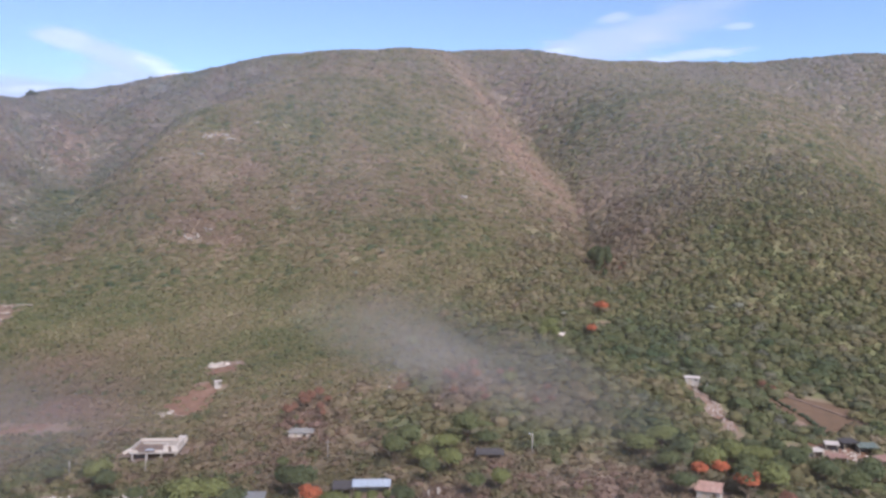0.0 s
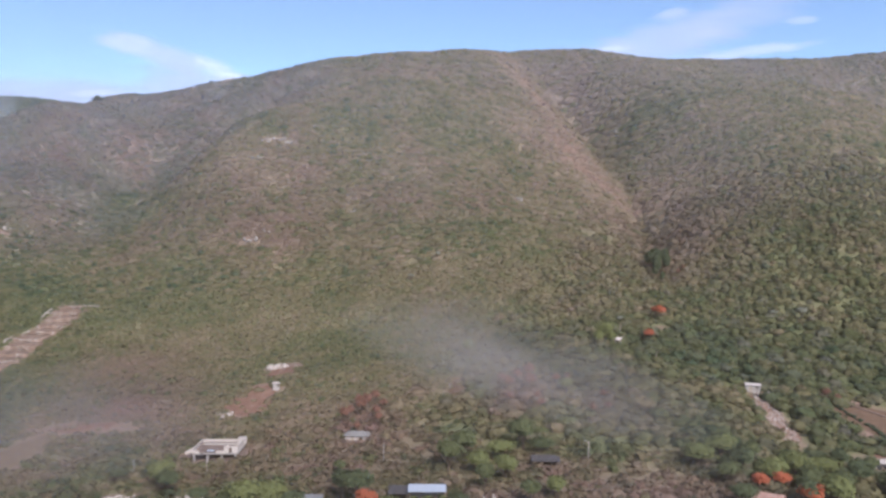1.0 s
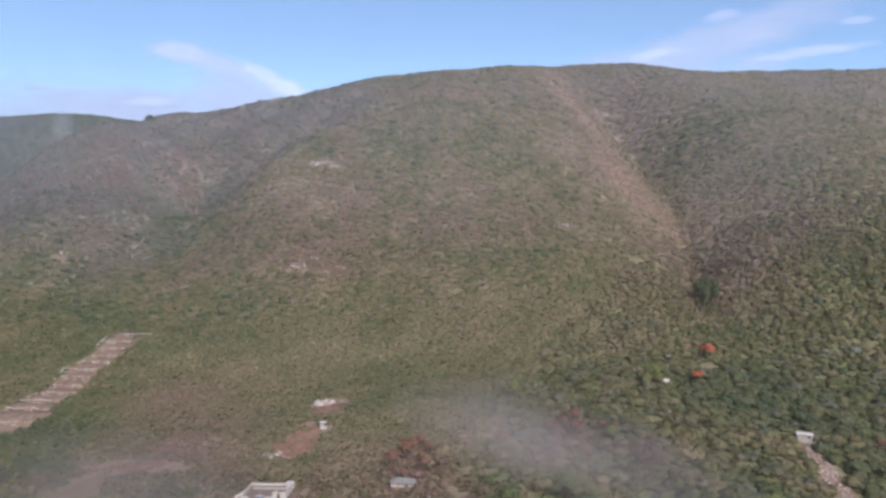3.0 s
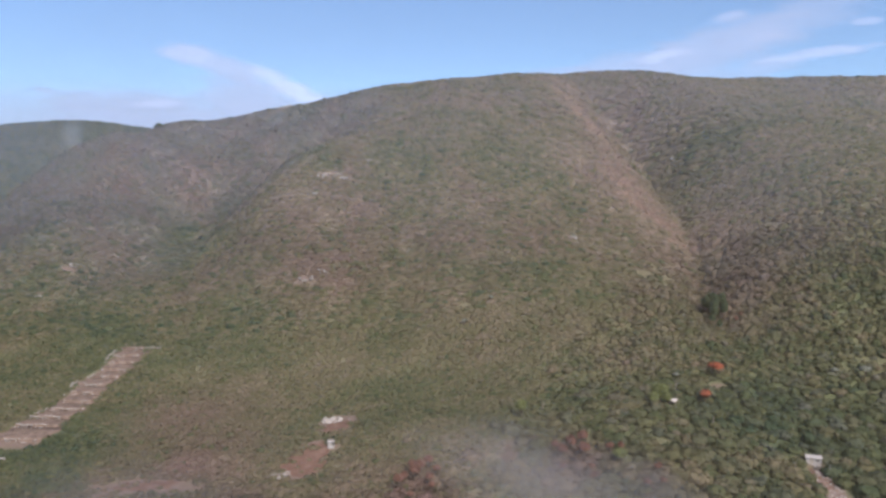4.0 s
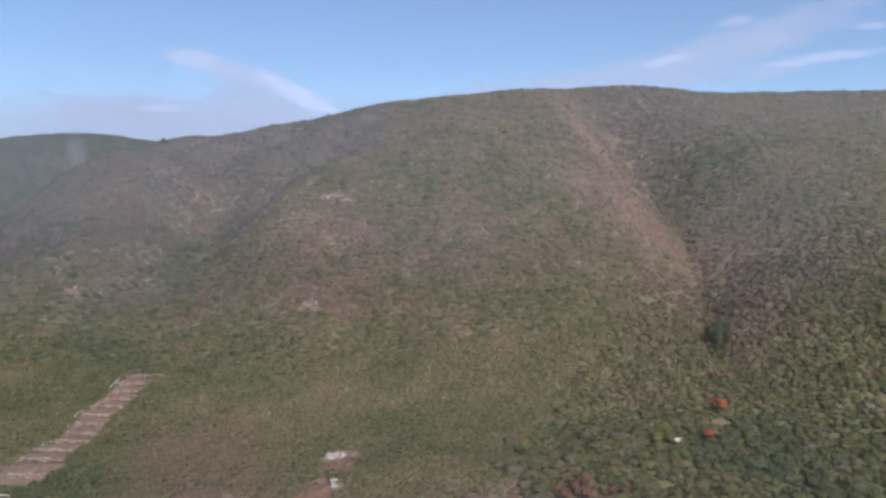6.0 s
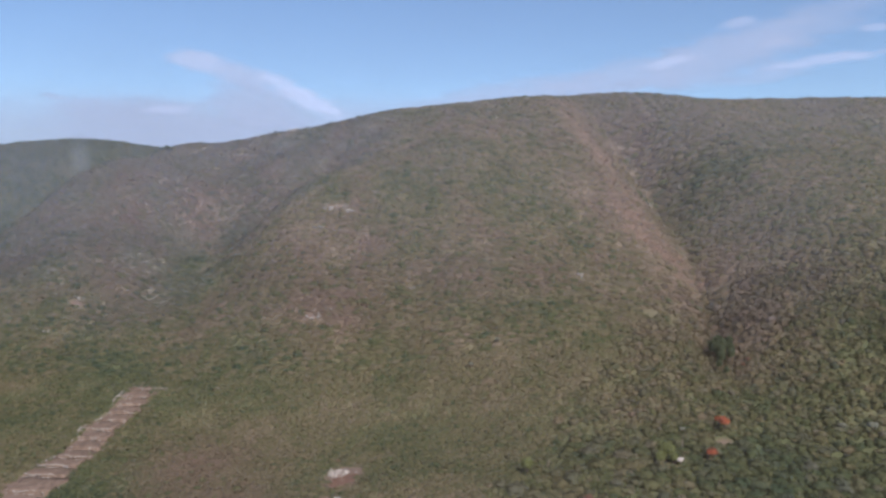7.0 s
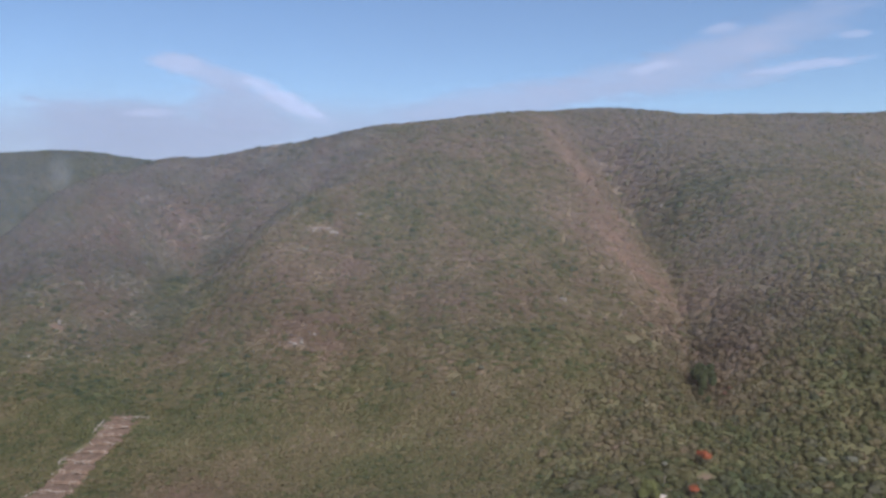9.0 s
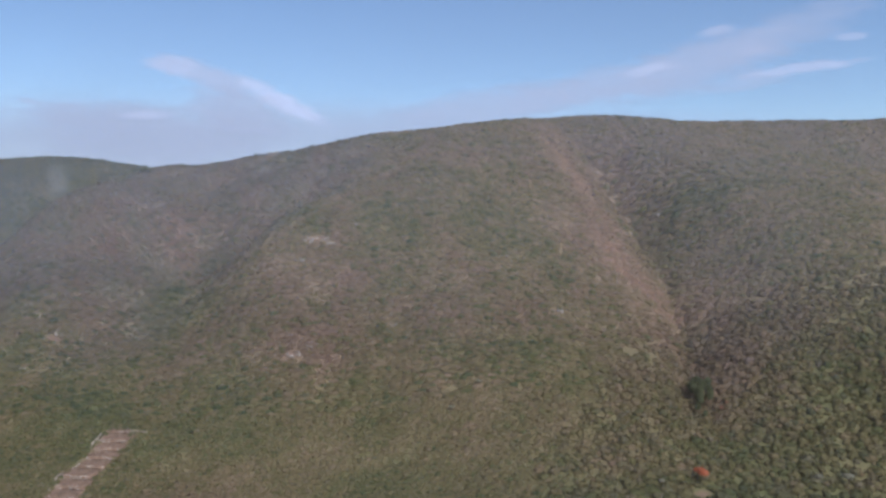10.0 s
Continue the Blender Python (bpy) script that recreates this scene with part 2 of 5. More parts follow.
def foliage(name, xyz, size, tint, grey, leaves, leaf, sub, material, seed, flat=0.75, trunk=True, ragged=0.16, core=0.74, red=None, sink=0.0, lean=None, long=1.0):
    """Many crowns in one mesh: a lumpy body of foliage with ragged leaf clumps standing out of it, each crown with its own stem."""
    r = np.random.RandomState(seed)
    n = len(xyz)
    scale = np.stack([size * long * r.uniform(0.85, 1.15, n), size * r.uniform(0.85, 1.15, n), size * flat * r.uniform(0.75, 1.25, n)], 1)[:, None, :]
    high = size * flat * (0.8 - np.asarray(sink))
    mid = xyz[:, None, :] + np.stack([0 * high, 0 * high, high], 1)[:, None, :]
    # lumps that push the crown's surface out
    lumps = 7
    lc = r.normal(size=(n, lumps, 3))
    lc[:, :, 2] = np.abs(lc[:, :, 2]) * 0.8
    lc /= np.linalg.norm(lc, axis=2, keepdims=True)
    force = r.uniform(0.10, 0.42, (n, lumps))

    def reach(d):
        near = np.einsum("nij,nlj->nil", d, lc)
        return core + np.max(force[:, None, :] * np.exp(-(1 - near) * 5.0), axis=2)[:, :, None] + 0.05 * r.normal(size=d.shape[:2] + (1,))

    def turned(v):
        a = r.uniform(0, 6.283, n)
        c, s = np.cos(a)[:, None], np.sin(a)[:, None]
        return np.stack([v[None, :, 0] * c - v[None, :, 1] * s, v[None, :, 0] * s + v[None, :, 1] * c, np.broadcast_to(v[None, :, 2], (n, len(v)))], 2)

    def laid(q):
        """Crowns on a bank lie along it."""
        if lean is None:
            return q
        off = q - mid
        q = q.copy()
        q[:, :, 2] += np.einsum("nij,nj->ni", off[:, :, :2], lean)
        return q

    bv, bf = ball(sub, -0.05 if np.max(sink) > 0.3 and not trunk else -0.45)
    d = turned(bv)
    body = laid(d * reach(d) * scale + mid)
    # leaf clumps
    d = r.normal(size=(n, leaves, 3))
    d /= np.linalg.norm(d, axis=2, keepdims=True)
    d[:, :, 2] = np.where(d[:, :, 2] < -0.2, -d[:, :, 2], d[:, :, 2])
    c = d * reach(d) * r.uniform(0.92, 1.0 + ragged, (n, leaves, 1)) * scale + mid
    c = laid(c)
    nor = 0.8 * d + [0, 0, 0.35] + 0.32 * r.normal(size=d.shape)
    nor /= np.linalg.norm(nor, axis=2, keepdims=True)
    t1 = np.cross(nor, r.normal(size=d.shape))
    t1 /= np.linalg.norm(t1, axis=2, keepdims=True)
    t2 = np.cross(nor, t1)
    s = leaf * r.uniform(0.6, 1.35, (n, leaves, 1)) * size[:, None, None]
    k = r.uniform(0.55, 1.0, (n, leaves, 1))
    quad = np.stack([c + t1 * s, c + t2 * s * k, c - t1 * s * 0.9, c - t2 * s * k * 0.8], 2)
    verts = [body.reshape(-1, 3), quad.reshape(-1, 3)]
    o = n * len(bv)
    tri = (bf[None] + np.arange(n)[:, None, None] * len(bv)).reshape(-1)
    corner = [tri, o + np.arange(n * leaves * 4)]
    total = [np.full(n * len(bf), 3), np.full(n * leaves, 4)]
    owner = [np.repeat(np.arange(n), len(bf)), np.repeat(np.arange(n), leaves)]
    if trunk:
        ang = np.array([0, 2.094, 4.189])
        ring = np.stack([np.cos(ang), np.sin(ang), 0 * ang], 1)
        w = 0.05 * size[:, None, None]
        base = xyz[:, None, :] - [0, 0, 0.6] + ring * w
        top = mid + ring * w * 0.4
        o += n * leaves * 4
        verts.append(np.concatenate([base, top], 1).reshape(-1, 3))
        q = o + np.arange(n)[:, None] * 6
        corner.append(np.concatenate([q + np.array(e) for e in ([0, 1, 4, 3], [1, 2, 5, 4], [2, 0, 3, 5])], 1).reshape(-1))
        total.append(np.full(3 * n, 4))
        owner.append(np.repeat(np.arange(n), 3))
    verts, corner, total, owner = (np.concatenate(q) for q in (verts, corner, total, owner))
    me = bpy.data.meshes.new(name)
    me.vertices.add(len(verts))
    me.vertices.foreach_set("co", verts.ravel())
    me.loops.add(len(corner))
    me.loops.foreach_set("vertex_index", corner.astype(np.int32))
    me.polygons.add(len(total))
    me.polygons.foreach_set("loop_start", (np.cumsum(total) - total).astype(np.int32))
    me.polygons.foreach_set("loop_total", total.astype(np.int32))
    me.polygons.foreach_set("use_smooth", np.ones(len(total), bool))
    me.update(calc_edges=True)
    for key, values in (("tint", tint), ("grey", grey), ("red", 0 * tint if red is None else red)):
        me.attributes.new(key, "FLOAT", "FACE").data.foreach_set("value", values[owner].astype(np.float32))
    me.materials.append(material)
    return new(name, me)


def inside(x, y, places):
    out = np.zeros(len(x), bool)
    for cx, cy, wx, wy in places:
        out |= ((x - cx) / wx) ** 2 + ((y - cy) / wy) ** 2 < 1
    return out


def far_west(x, y):
    return 1 / (1 + np.exp((x - np.interp(y, (560, 640, 700, 770, 850), (-420, -412, -420, -425, -400))) / 8)) * np.clip((y - 540) / 60, 0, 1)


def spot(x, y, cx, cy, wx, wy):
    return np.exp(-((x - cx) / wx) ** 2 - ((y - cy) / wy) ** 2)


def west_side(x, y):
    """The slopes beyond the main spur's western crest, as far as the green hill across the valley."""
    crest = np.interp(y, (440, 520, 550, 560, 577, 622, 690, 780), (-270, -228, -208, -192, -172, -157, -142, -150))
    return 1 / (1 + np.exp((x - crest) / 7)) * np.clip((y - 455) / 80, 0, 1) * (1 - far_west(x, y))


# patches of growth: east, north, half widths, how much drier, how much greyer, how much redder; a few offset shade or
# paint haze by colour
GROWTH = (
    (105, 312, 85, 66, -0.22, 0.0, -0.05), (-15, 385, 55, 65, 0.03, 0.0, 0.08), (-145, 338, 30, 28, 0.10, 0.0, 0.14), (-122, 300, 26, 22, -0.02, 0.0, 0.22), (78, 780, 9, 60, 0.05, 0.1, 0.22), (-62, 250, 45, 45, 0.06, 0.0, 0.0),
    (42, 203, 26, 16, 0.0, 0.25, 0.30), (220, 520, 75, 130, -0.08, 0.0, 0.0), (-260, 440, 70, 90, -0.10, 0.0, -0.05), (-331, 475, 45, 35, -0.10, 0.05, -0.05),
    (-250, 380, 70, 60, -0.07, 0.0, 0.0), (5, 330, 40, 30, -0.08, 0.0, 0.0),
    (-188, 290, 36, 48, -0.27, 0.0, -0.15), (-120, 250, 14, 22, -0.12, 0.0, -0.1),
    # the main spur: reddish brow, green shelf, olive foot
    (-138, 520, 42, 38, 0.06, -0.05, 0.26), (-137, 470, 38, 22, 0.03, -0.05, 0.20), (-52, 484, 38, 26, 0.05, 0.0, 0.30), (-78, 577, 62, 34, -0.14, 0.0, -0.12), (0, 462, 32, 24, -0.15, 0.0, -0.10),
    # the third patch paints a faint hazy smear into the scrub's colour
    (-98, 434, 80, 34, -0.04, 0.0, -0.02), (-65, 369, 52, 36, -0.08, 0.0, -0.03), (-108, 399, 24, 20, 0.12, 0.0, 0.05), (-168, 425, 45, 40, -0.05, 0.04, 0.0), (20, 540, 26, 40, -0.05, 0.0, 0.06),
    (-150, 585, 30, 22, -0.09, 0.0, 0.0), (-60, 640, 70, 34, -0.05, 0.02, -0.06), (-60, 720, 90, 50, -0.03, 0.05, -0.04), (-20, 590, 40, 40, -0.05, 0.0, -0.05),
    # its western crest: olive growth, lightened by colour to offset the shade there
    (-222, 530, 16, 26, 0.0, -0.15, -0.20), (-188, 562, 14, 18, 0.04, -0.25, -0.25), (-162, 600, 14, 24, 0.04, -0.25, -0.22), (-146, 655, 13, 36, 0.02, -0.15, -0.15),
    # the western slope: green in the crease, a red patch above it
    (-258, 566, 13, 34, -0.26, -0.28, -0.30), (-246, 622, 12, 16, -0.16, -0.1, -0.15), (-290, 655, 26, 30, -0.14, -0.05, 0.42), (-225, 690, 24, 30, -0.04, 0.12, 0.06), (-320, 590, 30, 40, 0.0, 0.06, 0.10),
    # the ravine's far flank: green in its midst, dry and mauve below
    (115, 671, 38, 46, -0.17, -0.22, -0.10), (122, 548, 36, 46, 0.03, 0.12, 0.16), (132, 470, 26, 26, 0.02, 0.06, 0.16), (168, 440, 34, 40, -0.08, -0.10, -0.08), (65, 785, 20, 60, 0.10, -0.05, 0.20),
    # the second patch lightens the ravine's shaded bank through its plant colour
    (96, 425, 22, 30, 0.10, 0.08, 0.08), (104, 472, 15, 42, 0.16, 0.0, 0.04), (170, 600, 50, 50, -0.06, 0.0, 0.02),
)


def growth(x, y, which):
    z = 0.0
    for row in GROWTH:
        if row[4 + which]:
            z = z + row[4 + which] * spot(x, y, *row[:4])
    return z


def dryness(x, y):
    """0 green to 1 bare: damp ravine bottoms and the foot of the hill stay green, the high slopes are bare; some GROWTH
    patches also lighten shaded ground.
    """
    z = 0.40 + 0.18 * np.clip((y - 380) / 200, 0, 1) + growth(x, y, 0)
    z = z + 0.06 * smooth_noise(x, y, 150, 11) + 0.085 * smooth_noise(x, y, 60, 12) + 0.05 * smooth_noise(x, y, 22, 15)
    z = z - 0.07 * np.clip((262 - y) / 30, 0, 1)
    # the hill across the western valley keeps its leaves
    z = z - 0.40 * far_west(x, y) - 0.15 * west_side(x, y)
    z = z + 0.16 * smooth_noise(x, y, 26, 13) * np.clip((330 - y) / 80, 0, 1)
    return z + 0.38 * strip(x, y)


def strip(x, y):
    """The dry band that comes down beside the ravine."""
    off = x - STRIP_X(y)
    wide = np.where(off < 0, 19, 22)
    return np.exp(-(off / wide) ** 2) * np.clip((y - 490) / 60, 0, 1) * np.clip((900 - y) / 160, 0, 1) * (1 + 0.25 * smooth_noise(x, y, 30, 19))


def redness(x, y):
    """Patches of reddish dry brush over the open slopes and about the houses."""
    z = 0.12 + 0.16 * smooth_noise(x, y, 110, 31) + 0.21 * smooth_noise(x, y, 38, 32)
    slope = np.clip((y - 400) / 90, 0, 1) * np.clip((900 - y) / 200, 0.2, 1) / (1 + np.exp((x - STRIP_X(y) - 30) / 10))
    z = z * slope * (1 - far_west(x, y)) + 0.16 * strip(x, y) + 0.11 * west_side(x, y) + growth(x, y, 2)
    z = z + 0.2 * spot(x, y, -80, 270, 60, 40) + 0.6 * spot(x, y, 20, 203, 32, 16) + 0.25 * spot(x, y, -140, 280, 50, 40) + 0.55 * spot(x, y, -45, 235, 30, 25)
    z = z + 0.25 * smooth_noise(x, y, 30, 33) * np.clip((330 - y) / 80, 0, 1)
    for cx, cy, wide, much in ((8, 272, 10, 0.85), (33, 264, 7, 0.6), (-44, 267, 9, 0.85), (-137, 292, 12, 0.4), (-158, 338, 24, 0.45)):
        z = z + much * spot(x, y, cx, cy, wide, 1.3 * wide)
    return np.clip(z, 0, 0.85)


def STRIP_X(y):
    return np.interp(y, (500, 540, 560, 600, 670, 740, 800, 860), (86, 70, 60, 47, 34, 23, 12, 0))


def tall(x, y):
    """Crown height to width: low thicket on the open slopes, round trees at the foot of the ravine."""
    return 0.40 + 0.24 / (1 + np.exp(-(x - 0.30 * (y - 300) + 8) / 16)) / (1 + np.exp((y - 520) / 25)) / (1 + np.exp((232 - y) / 8) * np.clip((60 - x) / 20, 0, 1))


def scatter(y0, y1, step, lo, hi, seed, zone, long=1.0):
    """Plants on a shaken grid over the wedge of land in front of the viewpoint. zone: whether to plant the tall wood, the low thicket or both."""
    r = np.random.RandomState(seed)
    gx, gy = np.meshgrid(np.arange(-720, 560, step * long), np.arange(y0, y1, step))
    x = gx.ravel() + r.uniform(-0.48, 0.48, gx.size) * step * long
    y = gy.ravel() + r.uniform(-0.48, 0.48, gx.size) * step
    a = np.degrees(np.arctan2(x, y))
    thin = inside(x, y, THINNED)
    keep = (a > -38) & (a < 30) & ~inside(x, y, CLEARINGS) & (r.uniform(size=x.size) < np.where(thin, 0.22, 0.97))
    wood = (tall(x, y) - 0.40) / 0.24 + r.normal(size=x.size) * 0.12
    if zone:
        keep &= (wood > 0.5) if zone == "wood" else (wood <= 0.5)
    x, y = x[keep], y[keep]
    # steep banks carry more plants for their plan
    steep = np.hypot(land(x + 2, y) - land(x - 2, y), land(x, y + 2) - land(x, y - 2)) / 4
    more = r.uniform(size=len(x)) < np.clip((steep - 0.4) * 1.8, 0, 1) * (1.0 if long < 1.3 else 0.25)
    x = np.concatenate([x, x[more] + r.uniform(-0.5, 0.5, more.sum()) * step * long])
    y = np.concatenate([y, y[more] + r.uniform(-0.5, 0.5, more.sum()) * step])
    size = (lo + (hi - lo) * r.uniform(size=len(x)) ** 1.7) * (1 + 0.22 * smooth_noise(x, y, 40, seed + 5))
    grade = np.stack([land(x + 2, y) - land(x - 2, y), land(x, y + 2) - land(x, y - 2)], 1) / 4
    pitch = np.hypot(grade[:, 0], grade[:, 1])
    size = size * (1 + 0.25 * np.clip(pitch - 0.4, 0, 0.7))
    flat = tall(x, y) * r.uniform(0.8, 1.25, len(x)) + (0.06 if zone == "thicket" else 0.0)
    flat = flat * (1 - 0.45 * west_side(x, y)) * (1.0 if y1 < 500 else 1.15)
    tint = dryness(x, y) + r.normal(size=len(x)) * (0.085 if zone == "wood" else 0.11 if y1 < 300 else 0.06 if y1 < 500 else 0.085)
    # a few leafy bushes stand dark among the rest
    leafy = (r.uniform(size=len(x)) < (0.08 if y1 < 500 else 0.24)) & (zone != "wood")
    tint, size, flat = np.clip(np.where(leafy, tint - (0.15 if y1 < 500 else 0.21), tint), 0, 1), np.where(leafy, size * 0.8, size), np.where(leafy, flat * 1.7, flat)
    return np.stack([x, y, land(x, y)], 1), size, flat, tint, np.clip(twig_and_haze_grey(x, y) + r.normal(size=len(x)) * (0.14 if zone == "wood" else 0.08), 0, 1) * np.where(leafy, 0.4, 1), np.clip(redness(x, y) + r.normal(size=len(x)) * (0.16 if y1 < 300 else 0.06), 0, 1) * np.where(leafy, 0.3, 1), grade


def twig_and_haze_grey(x, y):
    """How grey the growth is: bare thicket on the western slopes and the ravine's far flank, with the flank's shade and
    the haze of the heights painted in.
    """
    r = x - np.interp(y, RAVINE_N, RAVINE_E)
    # grey on the ravine's far flank paints in its shade, besides bare scrub
    z = 0.30 / (1 + np.exp(-(r - 4) / 6)) / (1 + np.exp((r - 58 - 0.16 * (y - 480)) / 16)) * np.clip((y - 440) / 70, 0, 1)
    # besides western scrub: grey rising with distance, painting haze into the heights
    z = z + 0.46 * west_side(x, y) + 0.3 * np.clip((y - 800) / 120, 0, 1) * np.clip((x - 200) / 80, 0, 1)
    z = z + 0.02 * far_west(x, y) + 0.24 * np.clip((y - 560) / 260, 0, 1) + growth(x, y, 1)
    z = z + 0.12 * smooth_noise(x, y, 90, 17) * np.clip((y - 420) / 100, 0, 1)
    return z * (1 - 0.8 * np.clip(strip(x, y), 0, 1))


def build_woodland():
    for name, zone, y0, y1, step, long, lo, hi, leaves, leaf, sub, ragged, core, sink, seed, label in (
            ("woodland_foot", "wood", 180, 350, 3.7, 1.0, 2.15, 4.3, 46, 0.22, 2, 0.36, 0.58, 0.50, 21, "dense green rounded trees at the foot of the ravine"),
            ("woodland_valley", "wood", 350, 530, 3.2, 1.0, 1.75, 3.7, 22, 0.26, 1, 0.38, 0.56, 0.60, 25, "green rounded trees up the sides of the ravine"),
            ("thicket_yards", "thicket", 180, 266, 2.75, 1.0, 1.4, 3.5, 54, 0.20, 1, 0.75, 0.32, 0.5, 26, "mixed brown and green bushes among the houses"),
            ("thicket_foot", "thicket", 266, 430, 1.9, 1.15, 1.3, 2.4, 8, 0.32, 1, 0.32, 0.62, 0.70, 24, "olive and brown thicket on the lower slope"),
            ("thicket_slope", "thicket", 430, 640, 2.2, 1.8, 1.6, 2.8, 6, 0.34, 1, 0.28, 0.64, 0.60, 22, "olive and grey-brown scrub covering the hill slope"),
            ("thicket_heights", "", 640, 1010, 2.8, 1.8, 1.9, 3.6, 4, 0.36, 1, 0.25, 0.64, 0.54, 23, "grey-brown and olive scrub on the high slopes and ridge")):
        p, s, flat, t, g, red, grade = scatter(y0, y1, step, lo, hi, seed, zone, long)
        ob = foliage(name, p, s, t, g, leaves, leaf, sub, FOREST, seed, flat, zone == "wood", ragged, core, red, sink, grade * (0.5 if zone == "wood" else 0.9 if long < 1.3 else 0.62), long)
        tagged(ob, label, "woodland", kind="stuff")


ground = build_ground()
build_woodland()


# ---- helpers for things ----
def part(name, bm, material, parent, label="", smooth=False):
    """Links a bmesh as one mesh object under a thing or a part."""
    me = bpy.data.meshes.new(name)
    bm.to_mesh(me)
    bm.free()
    me.materials.append(material)
    if smooth:
        me.polygons.foreach_set("use_smooth", [True] * len(me.polygons))
    ob = new(name, me)
    ob.parent = parent
    return tagged(ob, label)


def thing(name, x, y, turn, label, category, group="", up=0.0):
    ob = new(name)
    ob.empty_display_size = 0.5
    ob.matrix_basis = Matrix.Translation(at(x, y, up)) @ pose(0, 0, 0, 0, 0, turn)
    return tagged(ob, label, category, group)


def box(bm, x0, x1, y0, y1, z0, z1, bevel=0.04, m=None):
    r = bmesh.ops.create_cube(bm, size=1)
    v = r["verts"]
    bmesh.ops.transform(bm, matrix=Matrix.Translation(((x0 + x1) / 2, (y0 + y1) / 2, (z0 + z1) / 2)) @ Matrix.Diagonal((x1 - x0, y1 - y0, z1 - z0, 1)), verts=v)
    if bevel:
        e = list({e for w in v for e in w.link_edges})
        v = bmesh.ops.bevel(bm, geom=e, offset=min(bevel, 0.3 * min(x1 - x0, y1 - y0, z1 - z0)), segments=1, affect="EDGES")["verts"]
    if m is not None:
        bmesh.ops.transform(bm, matrix=m, verts=v)
    return bm


def boxes(*rows, bevel=0.04):
    bm = bmesh.new()
    for r in rows:
        box(bm, *r, bevel=bevel)
    return bm


def wall_mesh(length, high, thick, holes=(), ragged=0.0, seed=1):
    """A wall along x from 0, with openings (x0, x1, z0, z1) right through it; ragged: how uneven its broken top is."""
    bm = bmesh.new()
    r = random.Random(seed)
    cuts = sorted({0.0, length, *[h[0] for h in holes], *[h[1] for h in holes], *([length * k / 9 for k in range(1, 9)] if ragged else [])})
    for a, b in zip(cuts, cuts[1:]):
        if b - a < 1e-6:
            continue
        top = high - (r.uniform(0, ragged) if ragged else 0)
        gaps = sorted((h[2], h[3]) for h in holes if h[0] <= a + 1e-6 and h[1] >= b - 1e-6)
        z = 0.0
        for lo, hi in gaps:
            if lo > z:
                box(bm, a, b, 0, thick, z, lo, 0)
            z = hi
        if top > z:
            box(bm, a, b, 0, thick, z, top, 0)
    return bm


def corrugated(wide, deep, rise, step=0.3, amp=0.05, thick=0.04):
    """A sheet-metal roof, falling towards -y by rise; ribs run up the slope."""
    bm = bmesh.new()
    n = max(8, int(wide / step) * 2)
    rows = []
    for k in range(n + 1):
        x = wide * k / n
        z = amp * (1 if k % 2 else -1)
        rows.append([bm.verts.new((x, yy, zz + z)) for yy, zz in ((0, 0), (deep, rise), (deep, rise - thick), (0, -thick))])
    for a, b in zip(rows, rows[1:]):
        for i in range(4):
            j = (i + 1) % 4
            bm.faces.new((a[i], b[i], b[j], a[j]))
    bm.faces.new(rows[0])
    bm.faces.new(rows[-1][::-1])
    return bm


def stone_mesh(bm, centre, size, r, squash=0.7, sub=1):
    v = bmesh.ops.create_icosphere(bm, subdivisions=sub, radius=1)["verts"]
    o = Vector((r.uniform(-50, 50), r.uniform(-50, 50), r.uniform(-50, 50)))
    m = Matrix.LocRotScale(centre, Euler((r.uniform(-0.4, 0.4), r.uniform(-0.4, 0.4), r.uniform(0, 6.28))), (size * r.uniform(0.8, 1.25), size * r.uniform(0.7, 1.0), size * squash))
    for w in v:
        w.co = m @ (w.co * (1 + 0.45 * noise.noise(w.co * 1.3 + o)))


def tube(bm, points, radii, sides=6):
    rings = []
    for k, (p, rad) in enumerate(zip(points, radii)):
        d = (points[min(k + 1, len(points) - 1)] - points[max(k - 1, 0)]).normalized()
        q = d.to_track_quat("Z", "Y")
        rings.append([bm.verts.new(p + q @ Vector((math.cos(6.2832 * i / sides) * rad, math.sin(6.2832 * i / sides) * rad, 0))) for i in range(sides)])
    for a, b in zip(rings, rings[1:]):
        for i in range(sides):
            bm.faces.new((a[i], a[(i + 1) % sides], b[(i + 1) % sides], b[i]))
    bm.faces.new(rings[-1])
    bm.faces.new(rings[0][::-1])


def patch(name, cx, cy, wx, wy, turn, material, label, category, lift=0.12, seed=1, n=26):
    """An irregular patch of bare earth that lies on the slope, with a thickened edge sunk in the ground."""
    c, s = math.cos(radians(turn)), math.sin(radians(turn))
    r = random.Random(seed)
    ph = [r.uniform(0, 6.28) for _ in range(4)]
    verts, faces, rings = [], [], 7
    for k in range(rings + 1):
        for i in range(n):
            a = 6.2832 * i / n
            edge = 1 + 0.13 * math.sin(2 * a + ph[0]) + 0.10 * math.sin(3 * a + ph[1]) + 0.07 * math.sin(5 * a + ph[2]) + 0.05 * math.sin(9 * a + ph[3])
            q = edge * k / rings
            # a rounded rectangle rather than an ellipse
            sq = 1 / max(abs(math.cos(a)), abs(math.sin(a))) ** 0.6
            u, v = wx * q * sq * math.cos(a), wy * q * sq * math.sin(a)
            x, y = cx + u * c - v * s, cy + u * s + v * c
            verts.append((x, y, float(land(x, y)) + (lift if k < rings else -0.4) + 0.05 * r.uniform(-1, 1)))
    for k in range(rings):
        for i in range(n):
            j = (i + 1) % n
            faces.append((k * n + i, k * n + j, (k + 1) * n + j, (k + 1) * n + i))
    return tagged(mesh_object(name, verts, faces, material, True), label, category, kind="structure")


